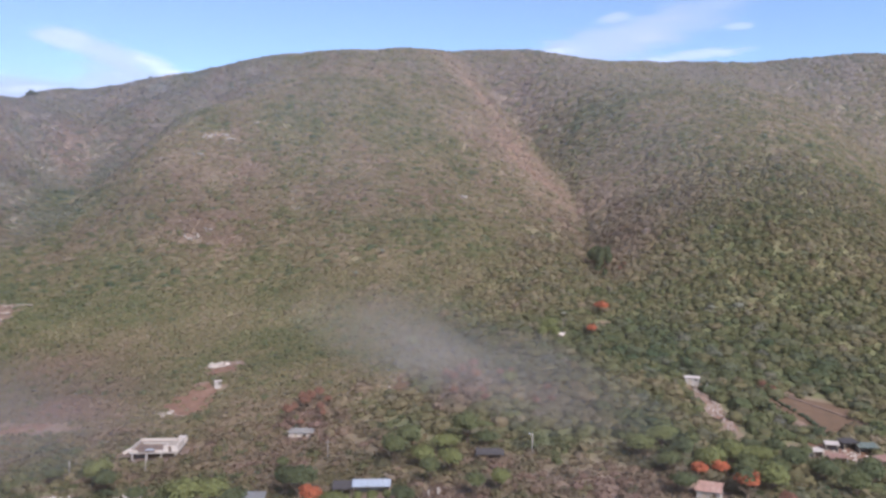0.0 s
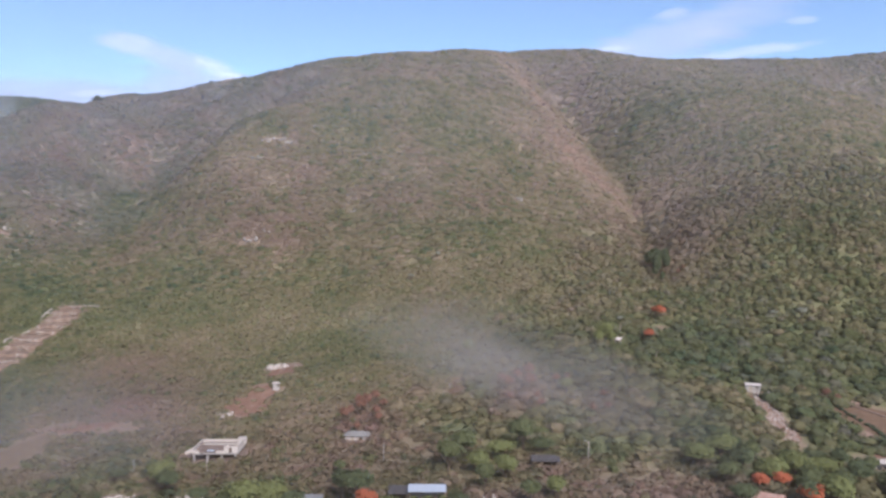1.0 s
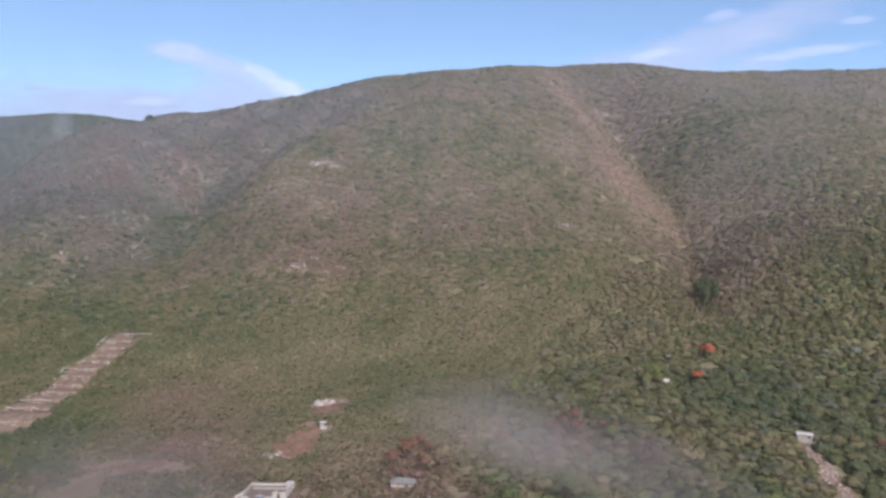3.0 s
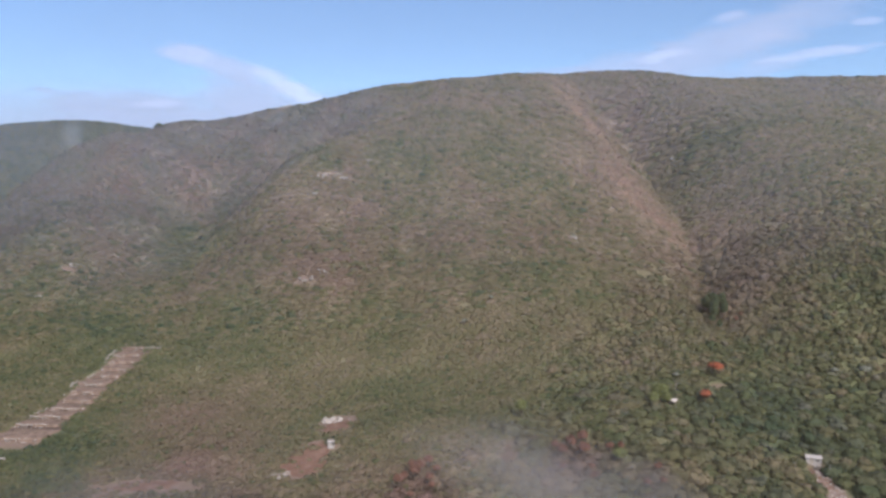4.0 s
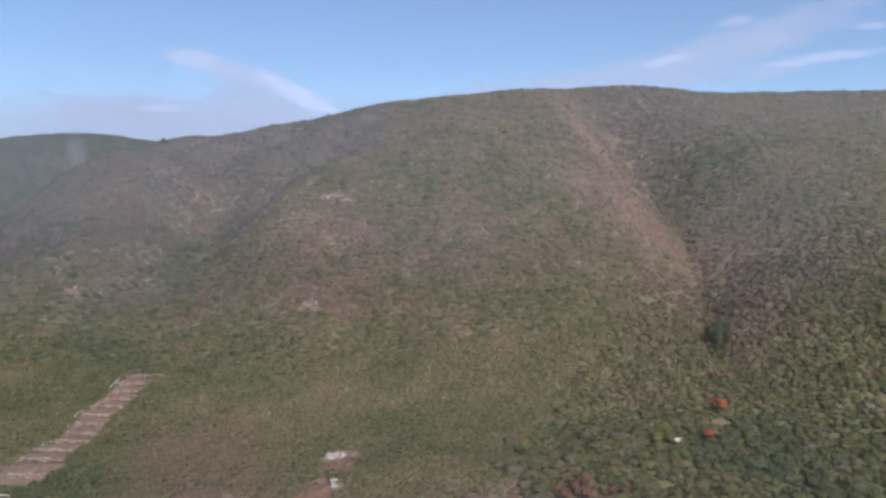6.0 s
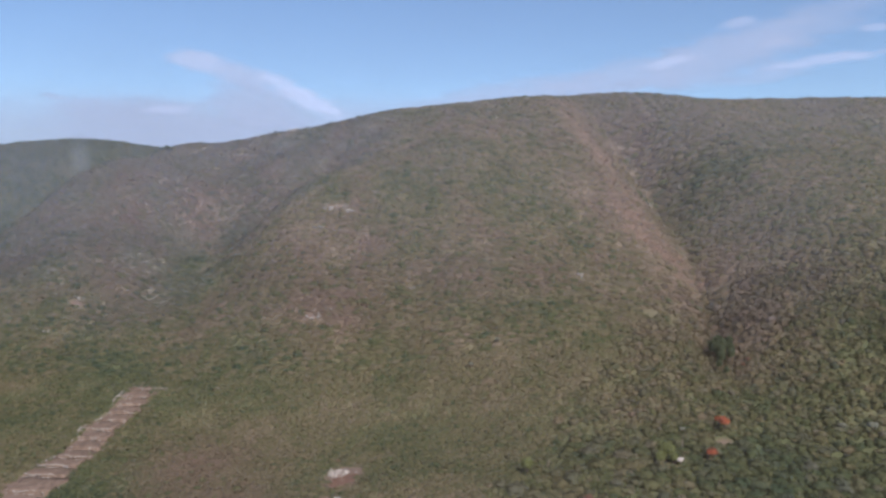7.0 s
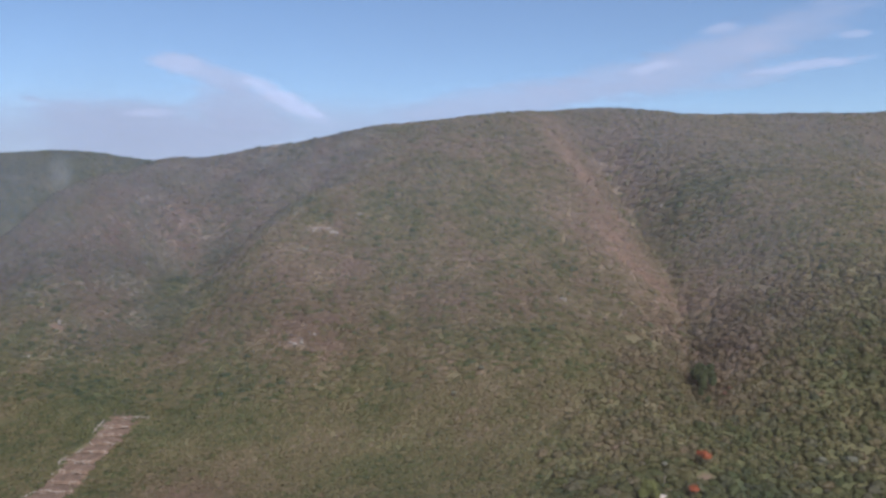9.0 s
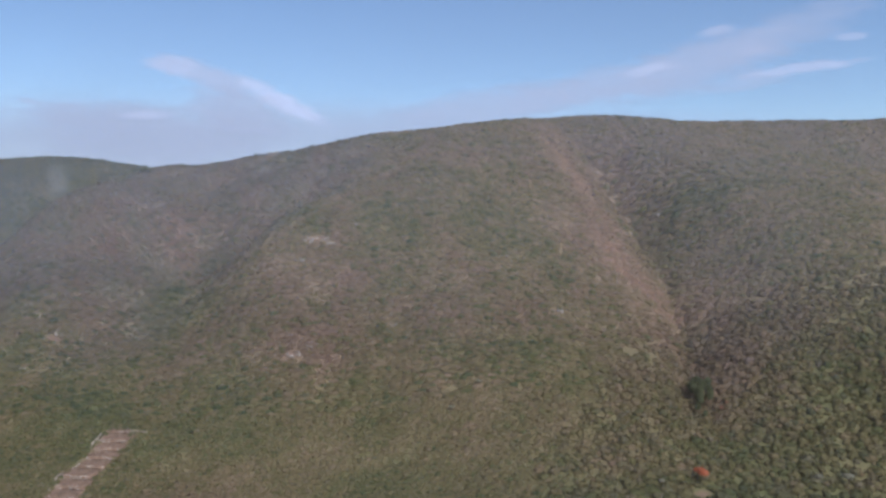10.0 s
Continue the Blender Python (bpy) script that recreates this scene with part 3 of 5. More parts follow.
def soil_patch_material(name, a, b, c):
    m = Nodes(name, 0.95)
    mid, fine = m.noise(0.35, 6, 0.7), m.noise(3.0, 4)
    col = m.ramp(mid, [(0.3, a), (0.52, b), (0.7, c)])
    col = m.mix(m.math("MULTIPLY", fine, 0.35), col, tuple(0.6 * q for q in a))
    m.colour(col)
    m.bump(m.math("ADD", mid, m.math("MULTIPLY", fine, 0.4)), 0.7, 0.4)
    return m.mat


RED_EARTH = soil_patch_material("red_earth", (0.118, 0.066, 0.045), (0.168, 0.094, 0.066), (0.262, 0.172, 0.128))
PALE_EARTH = soil_patch_material("pale_earth", (0.115, 0.082, 0.064), (0.17, 0.122, 0.096), (0.25, 0.19, 0.155))
BED_EARTH = soil_patch_material("bed_earth", (0.110, 0.080, 0.058), (0.185, 0.126, 0.094), (0.285, 0.200, 0.152))
SCREED = soil_patch_material("brown_screed", (0.12, 0.085, 0.07), (0.16, 0.115, 0.095), (0.22, 0.17, 0.145))
FIELD = soil_patch_material("fallow_field", (0.085, 0.056, 0.036), (0.118, 0.074, 0.047), (0.145, 0.093, 0.062))
BROWN_FIELD = soil_patch_material("brown_field", (0.10, 0.078, 0.048), (0.145, 0.102, 0.066), (0.18, 0.135, 0.088))
RUBBLE = plain("pinkish_rubble", (0.255, 0.20, 0.17), 0.9, 0, 0.4, 0.6)
STONE = plain("pale_limestone", (0.40, 0.35, 0.305), 0.9, 0, 0.35, 0.9)
PALE_ROCK = plain("weathered_limestone", (0.36, 0.32, 0.28), 0.9, 0, 0.35, 0.9)
GREY_STONE = plain("grey_stone", (0.30, 0.28, 0.26), 0.9, 0, 0.35, 0.7)
WHITEWASH = plain("whitewash", (0.43, 0.38, 0.34), 0.85, 0, 0.18, 0.8, (0.32, 0.27, 0.23))
CONCRETE = plain("raw_concrete", (0.32, 0.29, 0.265), 0.9, 0, 0.22, 0.8, (0.25, 0.22, 0.2))
TIN = plain("grey_tin", (0.24, 0.24, 0.24), 0.55, 0.3, 0.2, 0.7, (0.24, 0.17, 0.13))
DARK_TIN = plain("dark_grey_sheet", (0.18, 0.17, 0.16), 0.85, 0.0, 0.25, 0.7, (0.2, 0.17, 0.15))
BLUE_TIN = plain("pale_blue_tin", (0.40, 0.43, 0.48), 0.5, 0.1, 0.1, 0.6)
PINK_TILE = plain("faded_red_tile", (0.27, 0.165, 0.135), 0.85, 0, 0.3, 0.9, (0.36, 0.28, 0.24))
TARRED = plain("tarred_sheet", (0.075, 0.068, 0.07), 0.8, 0, 0.3, 0.8)
GREEN_SHEET = plain("green_sheet", (0.16, 0.185, 0.16), 0.6, 0, 0.2, 0.8)
WOOD = plain("weathered_wood", (0.33, 0.28, 0.22), 0.9, 0, 0.3, 2.0)
BLUE_TARP = plain("blue_tarpaulin", (0.30, 0.33, 0.38), 0.6, 0, 0.2, 1.0)
GLASS = Nodes("window_glass", 0.06).colour((0.75, 0.8, 0.8))
GLASS.bsdf.inputs["Transmission Weight"].default_value = 1.0
GLASS = GLASS.mat
STEEL = plain("dull_steel", (0.35, 0.35, 0.36), 0.5, 0.7, 0.2, 2.0)
GREEN_LEAF = leaf_material("green_leaves", [(0.0, (0.055, 0.072, 0.050)), (0.4, (0.095, 0.115, 0.063)), (0.7, (0.145, 0.16, 0.075)), (1.0, (0.20, 0.215, 0.085))])
FLAME_LEAF = leaf_material("flame_blossom", [(0.0, (0.25, 0.11, 0.060)), (0.5, (0.43, 0.135, 0.072)), (1.0, (0.50, 0.18, 0.10))])
RUST_LEAF = leaf_material("rust_leaves", [(0.0, (0.185, 0.108, 0.082)), (0.5, (0.245, 0.130, 0.096)), (1.0, (0.28, 0.165, 0.125))])
PALE_LEAF = leaf_material("pale_leaves", [(0.0, (0.20, 0.21, 0.15)), (1.0, (0.34, 0.33, 0.27))])


# ---- earth, plots and walls ----
def build_terraces():
    """A cleared strip up the slope: beds held by rough stone walls."""
    r = random.Random(5)
    plot = thing("terraced_plot", -216, 364, 0, "terraced clearing of pale reddish earth with rough stone walls", "terrace")
    base = plot.matrix_basis.translation
    # each bed: where its wall stands, its western and eastern ends
    beds = ((309, -222, -203), (323.5, -224, -204), (332.5, -223, -205), (341.5, -219, -203), (350, -219, -206), (360, -222, -207),
            (369.5, -225, -209), (380, -221, -208), (388.5, -222, -206), (397, -224, -208), (405, -225, -208), (413, -225, -212))
    for k, (y0, x0, x1) in enumerate(beds):
        y1 = beds[k + 1][0] if k + 1 < len(beds) else 417
        low, top = float(land((x0 + x1) / 2, y0)), float(land((x0 + x1) / 2, y1))
        bm = bmesh.new()
        n = 12
        grid = [[bm.verts.new(Vector((x0 + (x1 - x0) * i / n + (r.uniform(-1.3, 1.3) if i in (0, n) else 0), y0 + (y1 - y0) * j / 4, low + 1.0 + (top - low - 0.9) * (j / 4) ** 1.2 + r.uniform(-0.12, 0.12))) - base) for i in range(n + 1)] for j in range(5)]
        for a, b in zip(grid, grid[1:]):
            for i in range(n):
                bm.faces.new((a[i], a[i + 1], b[i + 1], b[i]))
        edge = bmesh.ops.extrude_edge_only(bm, edges=[e for e in bm.edges if e.is_boundary])["geom"]
        bmesh.ops.translate(bm, verts=[v for v in edge if isinstance(v, bmesh.types.BMVert)], vec=(0, 0, -3.5))
        part("bed", bm, BED_EARTH, plot, smooth=True)
        bm = bmesh.new()
        x = x0
        while x < x1:
            s = r.uniform(0.17, 0.36)
            if noise.noise(Vector((x * 0.22, y0, 3.1))) > -0.05 and r.random() < 0.93:
                stone_mesh(bm, Vector((x, y0 + 0.8 * math.sin(0.5 * x + k) + r.uniform(-0.15, 0.15), low + 1.0 + r.uniform(-0.15, 0.2))) - base, s, r, 0.8)
                if r.random() < 0.4:
                    stone_mesh(bm, Vector((x + 0.4, y0 - 0.5 + r.uniform(-0.6, 0.3), low + 0.1)) - base, s, r, 0.75)
            x += s * 1.15
        tagged(part("retaining_wall", bm, STONE, plot, "rough pale stones"), kind="stuff")
    # loose stones along the western edge and a short wall that runs on eastward at the top
    bm = bmesh.new()
    y = 330.0
    while y < 410:
        s = r.uniform(0.2, 0.4)
        if noise.noise(Vector((7.7, y * 0.16, 1.3))) > 0.2:
            stone_mesh(bm, at(float(np.interp(y, [b[0] for b in beds], [b[1] for b in beds])) - 0.5 + r.uniform(-0.4, 0.4), y, 0.9 + r.uniform(-0.2, 0.3)) - base, s, r, 0.8)
        y += s * r.uniform(1.0, 1.6)
    for k in range(26):
        stone_mesh(bm, at(-211 + 0.33 * k, 413.5 + r.uniform(-0.3, 0.3), 1.3) - base, r.uniform(0.22, 0.36), r, 0.8)
    tagged(part("edge_wall", bm, STONE, plot, "rough pale stones"), kind="stuff")
    # tumbled stones over the beds
    bm = bmesh.new()
    for k in range(150):
        y0, x0, x1 = beds[r.randrange(5, 12)]
        stone_mesh(bm, at(r.uniform(x0, x1), y0 + r.uniform(0.5, 7), 1.1) - base, r.uniform(0.12, 0.34), r, 0.7)
    tagged(part("loose_stones", bm, RUBBLE, plot, "scattered pinkish stones"), kind="stuff")


def build_low_wall(name, x0, y0, x1, y1, high, label, ragged=0.5, thick=0.3, material=None, seed=1):
    """A low wall that follows the slope in short steps."""
    length = math.hypot(x1 - x0, y1 - y0)
    n = max(2, int(length / 2.2))
    turn = math.degrees(math.atan2(y1 - y0, x1 - x0))
    top = thing(name, x0, y0, 0, label, "wall")
    base = top.matrix_basis.translation
    r = random.Random(seed)
    for k in range(n):
        if r.random() < 0.12:
            continue
        a, b = k / n, (k + 1) / n
        p, q = at(x0 + (x1 - x0) * a, y0 + (y1 - y0) * a), at(x0 + (x1 - x0) * b, y0 + (y1 - y0) * b)
        h = high - r.uniform(0, ragged)
        bm = bmesh.new()
        box(bm, -0.02, length / n - 0.02, -thick / 2, thick / 2, -1.2, h, 0.05)
        bmesh.ops.transform(bm, matrix=Matrix.Translation(Vector((p.x, p.y, min(p.z, q.z) + 0.2)) - base) @ pose(0, 0, 0, 0, 0, turn), verts=bm.verts)
        part("wall_panel", bm, material or WHITEWASH, top)


def build_rubble(name, cx, cy, wx, wy, count, lo, hi, material, label, seed):
    """A spread of loose stones."""
    r = random.Random(seed)
    bm = bmesh.new()
    base = at(cx, cy)
    for _ in range(count):
        a, d = r.uniform(0, 6.283), math.sqrt(r.random())
        s = r.uniform(lo, hi) * (1.6 if r.random() < 0.08 else 1)
        stone_mesh(bm, at(cx + wx * d * math.cos(a), cy + wy * d * math.sin(a), 0.1 + 0.2 * s) - base, s, r, 0.6)
    me = bpy.data.meshes.new(name)
    bm.to_mesh(me)
    bm.free()
    me.materials.append(material)
    ob = new(name, me)
    ob.location = base
    return tagged(ob, label, "rubble", kind="stuff")


def build_earth():
    patch("bare_earth", -88, 292, 8, 15, -6, RED_EARTH, "bare red earth clearing on the slope", "bare earth", seed=3)
    patch("bare_earth", -84, 321, 5, 9, 0, RED_EARTH, "bare red earth round a ruined foundation", "bare earth", seed=4)
    patch("bare_earth", -87.5, 330, 2.8, 3.6, 0, PALE_EARTH, "pale trampled earth beside a ruin", "bare earth", 0.3, seed=14)
    patch("bare_earth", -92, 345, 4, 6, 0, RED_EARTH, "reddish earth above a ruin", "bare earth", seed=15)
    patch("bare_earth", -142, 276, 13, 3.4, 4, RED_EARTH, "reddish-brown scraped earth", "bare earth", seed=6)
    patch("bare_earth", -152, 250, 7.5, 23, -12, BROWN_FIELD, "wide trodden track of brown earth", "bare earth", seed=16)
    patch("bare_earth", 84.5, 258, 2.7, 19, 4, RED_EARTH, "pinkish earth of a rubble slope", "bare earth", seed=7)
    patch("bare_earth", -14, 283, 2.6, 8, -14, FIELD, "dry brown earth of a walled plot", "bare earth", seed=8)
    patch("field", 119, 265, 14, 19, 30, FIELD, "dry reddish-brown fallow field", "field", seed=9)
    patch("bare_earth", 116, 231, 15, 8, -8, RED_EARTH, "trodden reddish yard among shacks", "bare earth", seed=10)
    patch("bare_earth", -85, 247, 11, 9, 0, SCREED, "dry brown yard round an unfinished house", "bare earth", seed=11)
    patch("bare_earth", -100, 214, 8, 4, 0, PALE_EARTH, "pale earth with rubble", "bare earth", seed=13)
    # a pale footpath along the field's upper edge
    verts, faces = [], []
    for k in range(31):
        t = k / 30
        x, y = 98 + 46 * t, 288 - 36 * t + 2 * math.sin(5 * t)
        for o in (-0.45, 0.45):
            verts.append((x + 0.6 * o, y + 0.8 * o, float(land(x, y)) + 0.5))
        for o in (0.5, -0.5):
            verts.append((x + 0.6 * o, y + 0.8 * o, float(land(x, y)) - 0.6))
    for k in range(30):
        for i in range(4):
            a, b = k * 4 + i, k * 4 + (i + 1) % 4
            faces.append((a, b, b + 4, a + 4))
    tagged(mesh_object("footpath", verts, faces, PALE_EARTH), "pale dirt footpath along a field", "path", kind="structure")


# ---- buildings ----
def build_unfinished_house():
    """A flat-roofed concrete house on columns, parapets unfinished."""
    h = thing("unfinished_house", -85, 249, 4, "whitewashed unfinished flat-roofed house standing on concrete columns", "house", up=-0.9)
    X, Y, Z = 7.0, 6.3, 2.9
    part("deck", boxes((-X, X, -Y, Y, Z - 0.3, Z)), CONCRETE, h, "raw concrete slab")
    part("screed", boxes((-X + 0.3, X - 0.3, -Y + 0.3, Y - 0.3, Z + 0.004, Z + 0.05)), SCREED, h, "dirty brown roof floor")
    col = None
    for x in (-6.2, -2.1, 2.1, 6.2):
        for y in (-6.0, 0.0, 6.0):
            part("column", boxes((x - 0.18, x + 0.18, y - 0.18, y + 0.18, -1.5, Z - 0.3)), CONCRETE, h)
    part("back_parapet", boxes((-X, X, Y - 0.25, Y, Z, Z + 0.85)), WHITEWASH, h)
    part("side_parapet", boxes((-X, -X + 0.25, -Y + 0.26, Y - 0.26, Z, Z + 0.9)), WHITEWASH, h)
    part("front_parapet", boxes((-X, -4.6, -Y, -Y + 0.25, Z, Z + 0.9)), WHITEWASH, h)
    part("front_parapet", boxes((0.4, 3.4, -Y, -Y + 0.25, Z, Z + 0.8)), WHITEWASH, h)
    room = part("room", wall_mesh(4.2, 2.0, 0.25, ((1.4, 2.3, 0, 1.6),)), WHITEWASH, h, "pinkish whitewashed roof room")
    room.matrix_basis = pose(2.7, -5.6, Z)
    w = part("room_wall", wall_mesh(8.5, 2.0, 0.25, ((2.0, 3.2, 0.8, 1.6),)), WHITEWASH, h)
    w.matrix_basis = pose(X - 0.26, -5.3, Z, 0, 0, 90)
    w = part("room_wall", wall_mesh(4.5, 1.2, 0.25), WHITEWASH, h)
    w.matrix_basis = pose(2.95, -5.3, Z, 0, 0, 90)
    part("stair_tower", boxes((4.6, X, 3.9, Y - 0.3, Z + 0.0, Z + 1.7)), WHITEWASH, h)
    part("ground_wall", wall_mesh(11.0, 3.6, 0.25, ((2.0, 3.2, 0.9, 2.2), (5.5, 6.6, 0.0, 2.1))), CONCRETE, h).matrix_basis = pose(-5.4, 2.5, 0)
    bm = bmesh.new()
    bmesh.ops.create_grid(bm, x_segments=8, y_segments=6, size=1)
    for v in bm.verts:
        v.co = Vector((v.co.x * 1.1, v.co.y * 0.6, 0.5 + 0.25 * noise.noise(v.co * 2.0)))
    bmesh.ops.solidify(bm, geom=bm.faces[:], thickness=0.05)
    t = part("tarpaulin", bm, BLUE_TARP, h, "crumpled blue tarpaulin")
    t.matrix_basis = pose(-1.5, -4.8, Z)
    wing = part("wing_wall", boxes((-4.6, 0, -0.12, 0.12, -0.5, 0.5)), WHITEWASH, h, "sloping whitewashed wing wall")
    wing.matrix_basis = pose(-7.3, 3.0, 2.4, 0, -24, 24)
    part("ramp", boxes((-12.5, -X - 0.05, -1.6, 1.6, -0.6, 0.2)), SCREED, h, "earth ramp")


def gable_roof(wide, deep, rise, over=0.4, thick=0.12):
    """Two slopes with the ridge along x."""
    bm = bmesh.new()
    n = int(wide / 0.35)
    for sgn in (1, -1):
        rows = []
        for k in range(n + 1):
            x = -wide / 2 - over + (wide + 2 * over) * k / n
            a = 0.04 * (k % 2)
            rows.append([bm.verts.new((x, sgn * 0.0, rise + a)), bm.verts.new((x, sgn * (deep / 2 + over), -over * rise / deep * 2 + a)),
                         bm.verts.new((x, sgn * (deep / 2 + over), -over * rise / deep * 2 - thick)), bm.verts.new((x, 0, rise - thick))])
        for a, b in zip(rows, rows[1:]):
            for i in range(4):
                j = (i + 1) % 4
                bm.faces.new((a[i], b[i], b[j], a[j]) if sgn > 0 else (a[j], b[j], b[i], a[i]))
        for end in (rows[0], rows[-1]):
            bm.faces.new(end)
    return bm


def hip_roof(wide, deep, rise, over=0.45, thick=0.14):
    """Four slopes that meet in a short ridge along x."""
    bm = bmesh.new()
    X, Y, k = wide / 2 + over, deep / 2 + over, wide / 2 - deep * 0.38
    for z in (0.0, -thick):
        low = [bm.verts.new((x, y, z)) for x, y in ((-X, -Y), (X, -Y), (X, Y), (-X, Y))]
        a, b = bm.verts.new((-k, 0, rise + z)), bm.verts.new((k, 0, rise + z))
        for f in ((low[0], low[1], b, a), (low[2], low[3], a, b), (low[1], low[2], b), (low[3], low[0], a)):
            bm.faces.new(f if z == 0 else f[::-1])
        if z == 0:
            top = low
    for i in range(4):
        bm.faces.new((top[i], low[i], low[(i + 1) % 4], top[(i + 1) % 4]))
    return bm


def build_house(name, x, y, turn, wide, deep, high, roof, walls, roofing, label, up=0.0, rise=1.2, door=True):
    """A small one-room house: four walls with openings, a door leaf, a window and a roof."""
    h = thing(name, x, y, turn, label, "house", up=up)
    door_hole = ((wide * 0.25, wide * 0.25 + 0.95, 0.0, 2.05),) if door else ()
    win_hole = (wide * 0.62, wide * 0.62 + 1.1, 0.95, 1.95)
    t = 0.2
    part("wall", wall_mesh(wide, high, t, door_hole + (win_hole,)), walls, h).matrix_basis = pose(-wide / 2, -deep / 2, 0)
    part("wall", wall_mesh(wide, high, t), walls, h).matrix_basis = pose(-wide / 2, deep / 2 - t, 0)
    side = deep - 2 * t
    for s in (-1, 1):
        part("wall", wall_mesh(side, high, t), walls, h).matrix_basis = pose(s * (wide / 2 - t / 2) + t / 2, -deep / 2 + t, 0, 0, 0, 90)
    part("plinth", boxes((-wide / 2 - 0.1, wide / 2 + 0.1, -deep / 2 - 0.1, deep / 2 + 0.1, -1.6, 0.0)), CONCRETE, h)
    if door:
        d = part("door", boxes((0.02, 0.93, 0.06, 0.11, 0.01, 2.03)), WOOD, h)
        d.matrix_basis = pose(-wide / 2 + wide * 0.25, -deep / 2, 0)
        part("handle", boxes((0.78, 0.86, 0.02, 0.06, 0.98, 1.03), bevel=0.005), STEEL, d, "dull steel handle")
    w = part("window", boxes((0.0, 1.1, 0.05, 0.12, 0.0, 0.06), (0.0, 1.1, 0.05, 0.12, 0.94, 1.0), (0.0, 0.06, 0.05, 0.12, 0.06, 0.94), (1.04, 1.1, 0.05, 0.12, 0.06, 0.94), (0.52, 0.58, 0.05, 0.12, 0.06, 0.94), bevel=0), WOOD, h)
    w.matrix_basis = pose(-wide / 2 + win_hole[0], -deep / 2, 0.95)
    for x0, x1 in ((0.06, 0.52), (0.58, 1.04)):
        part("pane", boxes((x0, x1, 0.08, 0.09, 0.06, 0.94), bevel=0), GLASS, w)
    if roof == "flat":
        r = part("roof", boxes((-wide / 2 - 0.25, wide / 2 + 0.25, -deep / 2 - 0.25, deep / 2 + 0.25, high, high + 0.2)), roofing, h)
    elif roof == "hip":
        r = part("roof", hip_roof(wide, deep, rise), roofing, h)
        r.matrix_basis = pose(0, 0, high + 0.16)
    elif roof == "gable":
        r = part("roof", gable_roof(wide, deep, rise), roofing, h)
        r.matrix_basis = pose(0, 0, high + 0.02 + 0.4 * rise / deep * 2)
    else:
        r = part("roof", corrugated(wide + 0.8, deep + 0.8, rise), roofing, h)
        r.matrix_basis = pose(-wide / 2 - 0.4, -deep / 2 - 0.4, high + 0.06)
    return h


def build_shack(x, y, turn, wide, deep, high, walls, roofing, label, up=0.0, rise=0.5):
    """A shed of posts and sheets, open in front."""
    h = thing("shack", x, y, turn, label, "shack", "shacks by the yard", up)
    for px in (-wide / 2 + 0.1, wide / 2 - 0.1):
        for py in (-deep / 2 + 0.1, deep / 2 - 0.1):
            part("post", boxes((px - 0.07, px + 0.07, py - 0.07, py + 0.07, -0.8, high + (rise if py > 0 else 0) - 0.04), bevel=0.01), WOOD, h)
    part("back_wall", boxes((-wide / 2 + 0.18, wide / 2 - 0.18, deep / 2 - 0.14, deep / 2 - 0.08, -0.6, high + rise - 0.1), bevel=0), walls, h)
    for s in (-1, 1):
        part("side_wall", boxes((s * (wide / 2 - 0.1) - 0.03, s * (wide / 2 - 0.1) + 0.03, -deep / 2 + 0.18, deep / 2 - 0.18, -0.6, high - 0.1), bevel=0), walls, h)
    r = part("roof", corrugated(wide + 0.6, deep + 0.7, rise), roofing, h)
    r.matrix_basis = pose(-wide / 2 - 0.3, -deep / 2 - 0.35, high + 0.1)
    return h


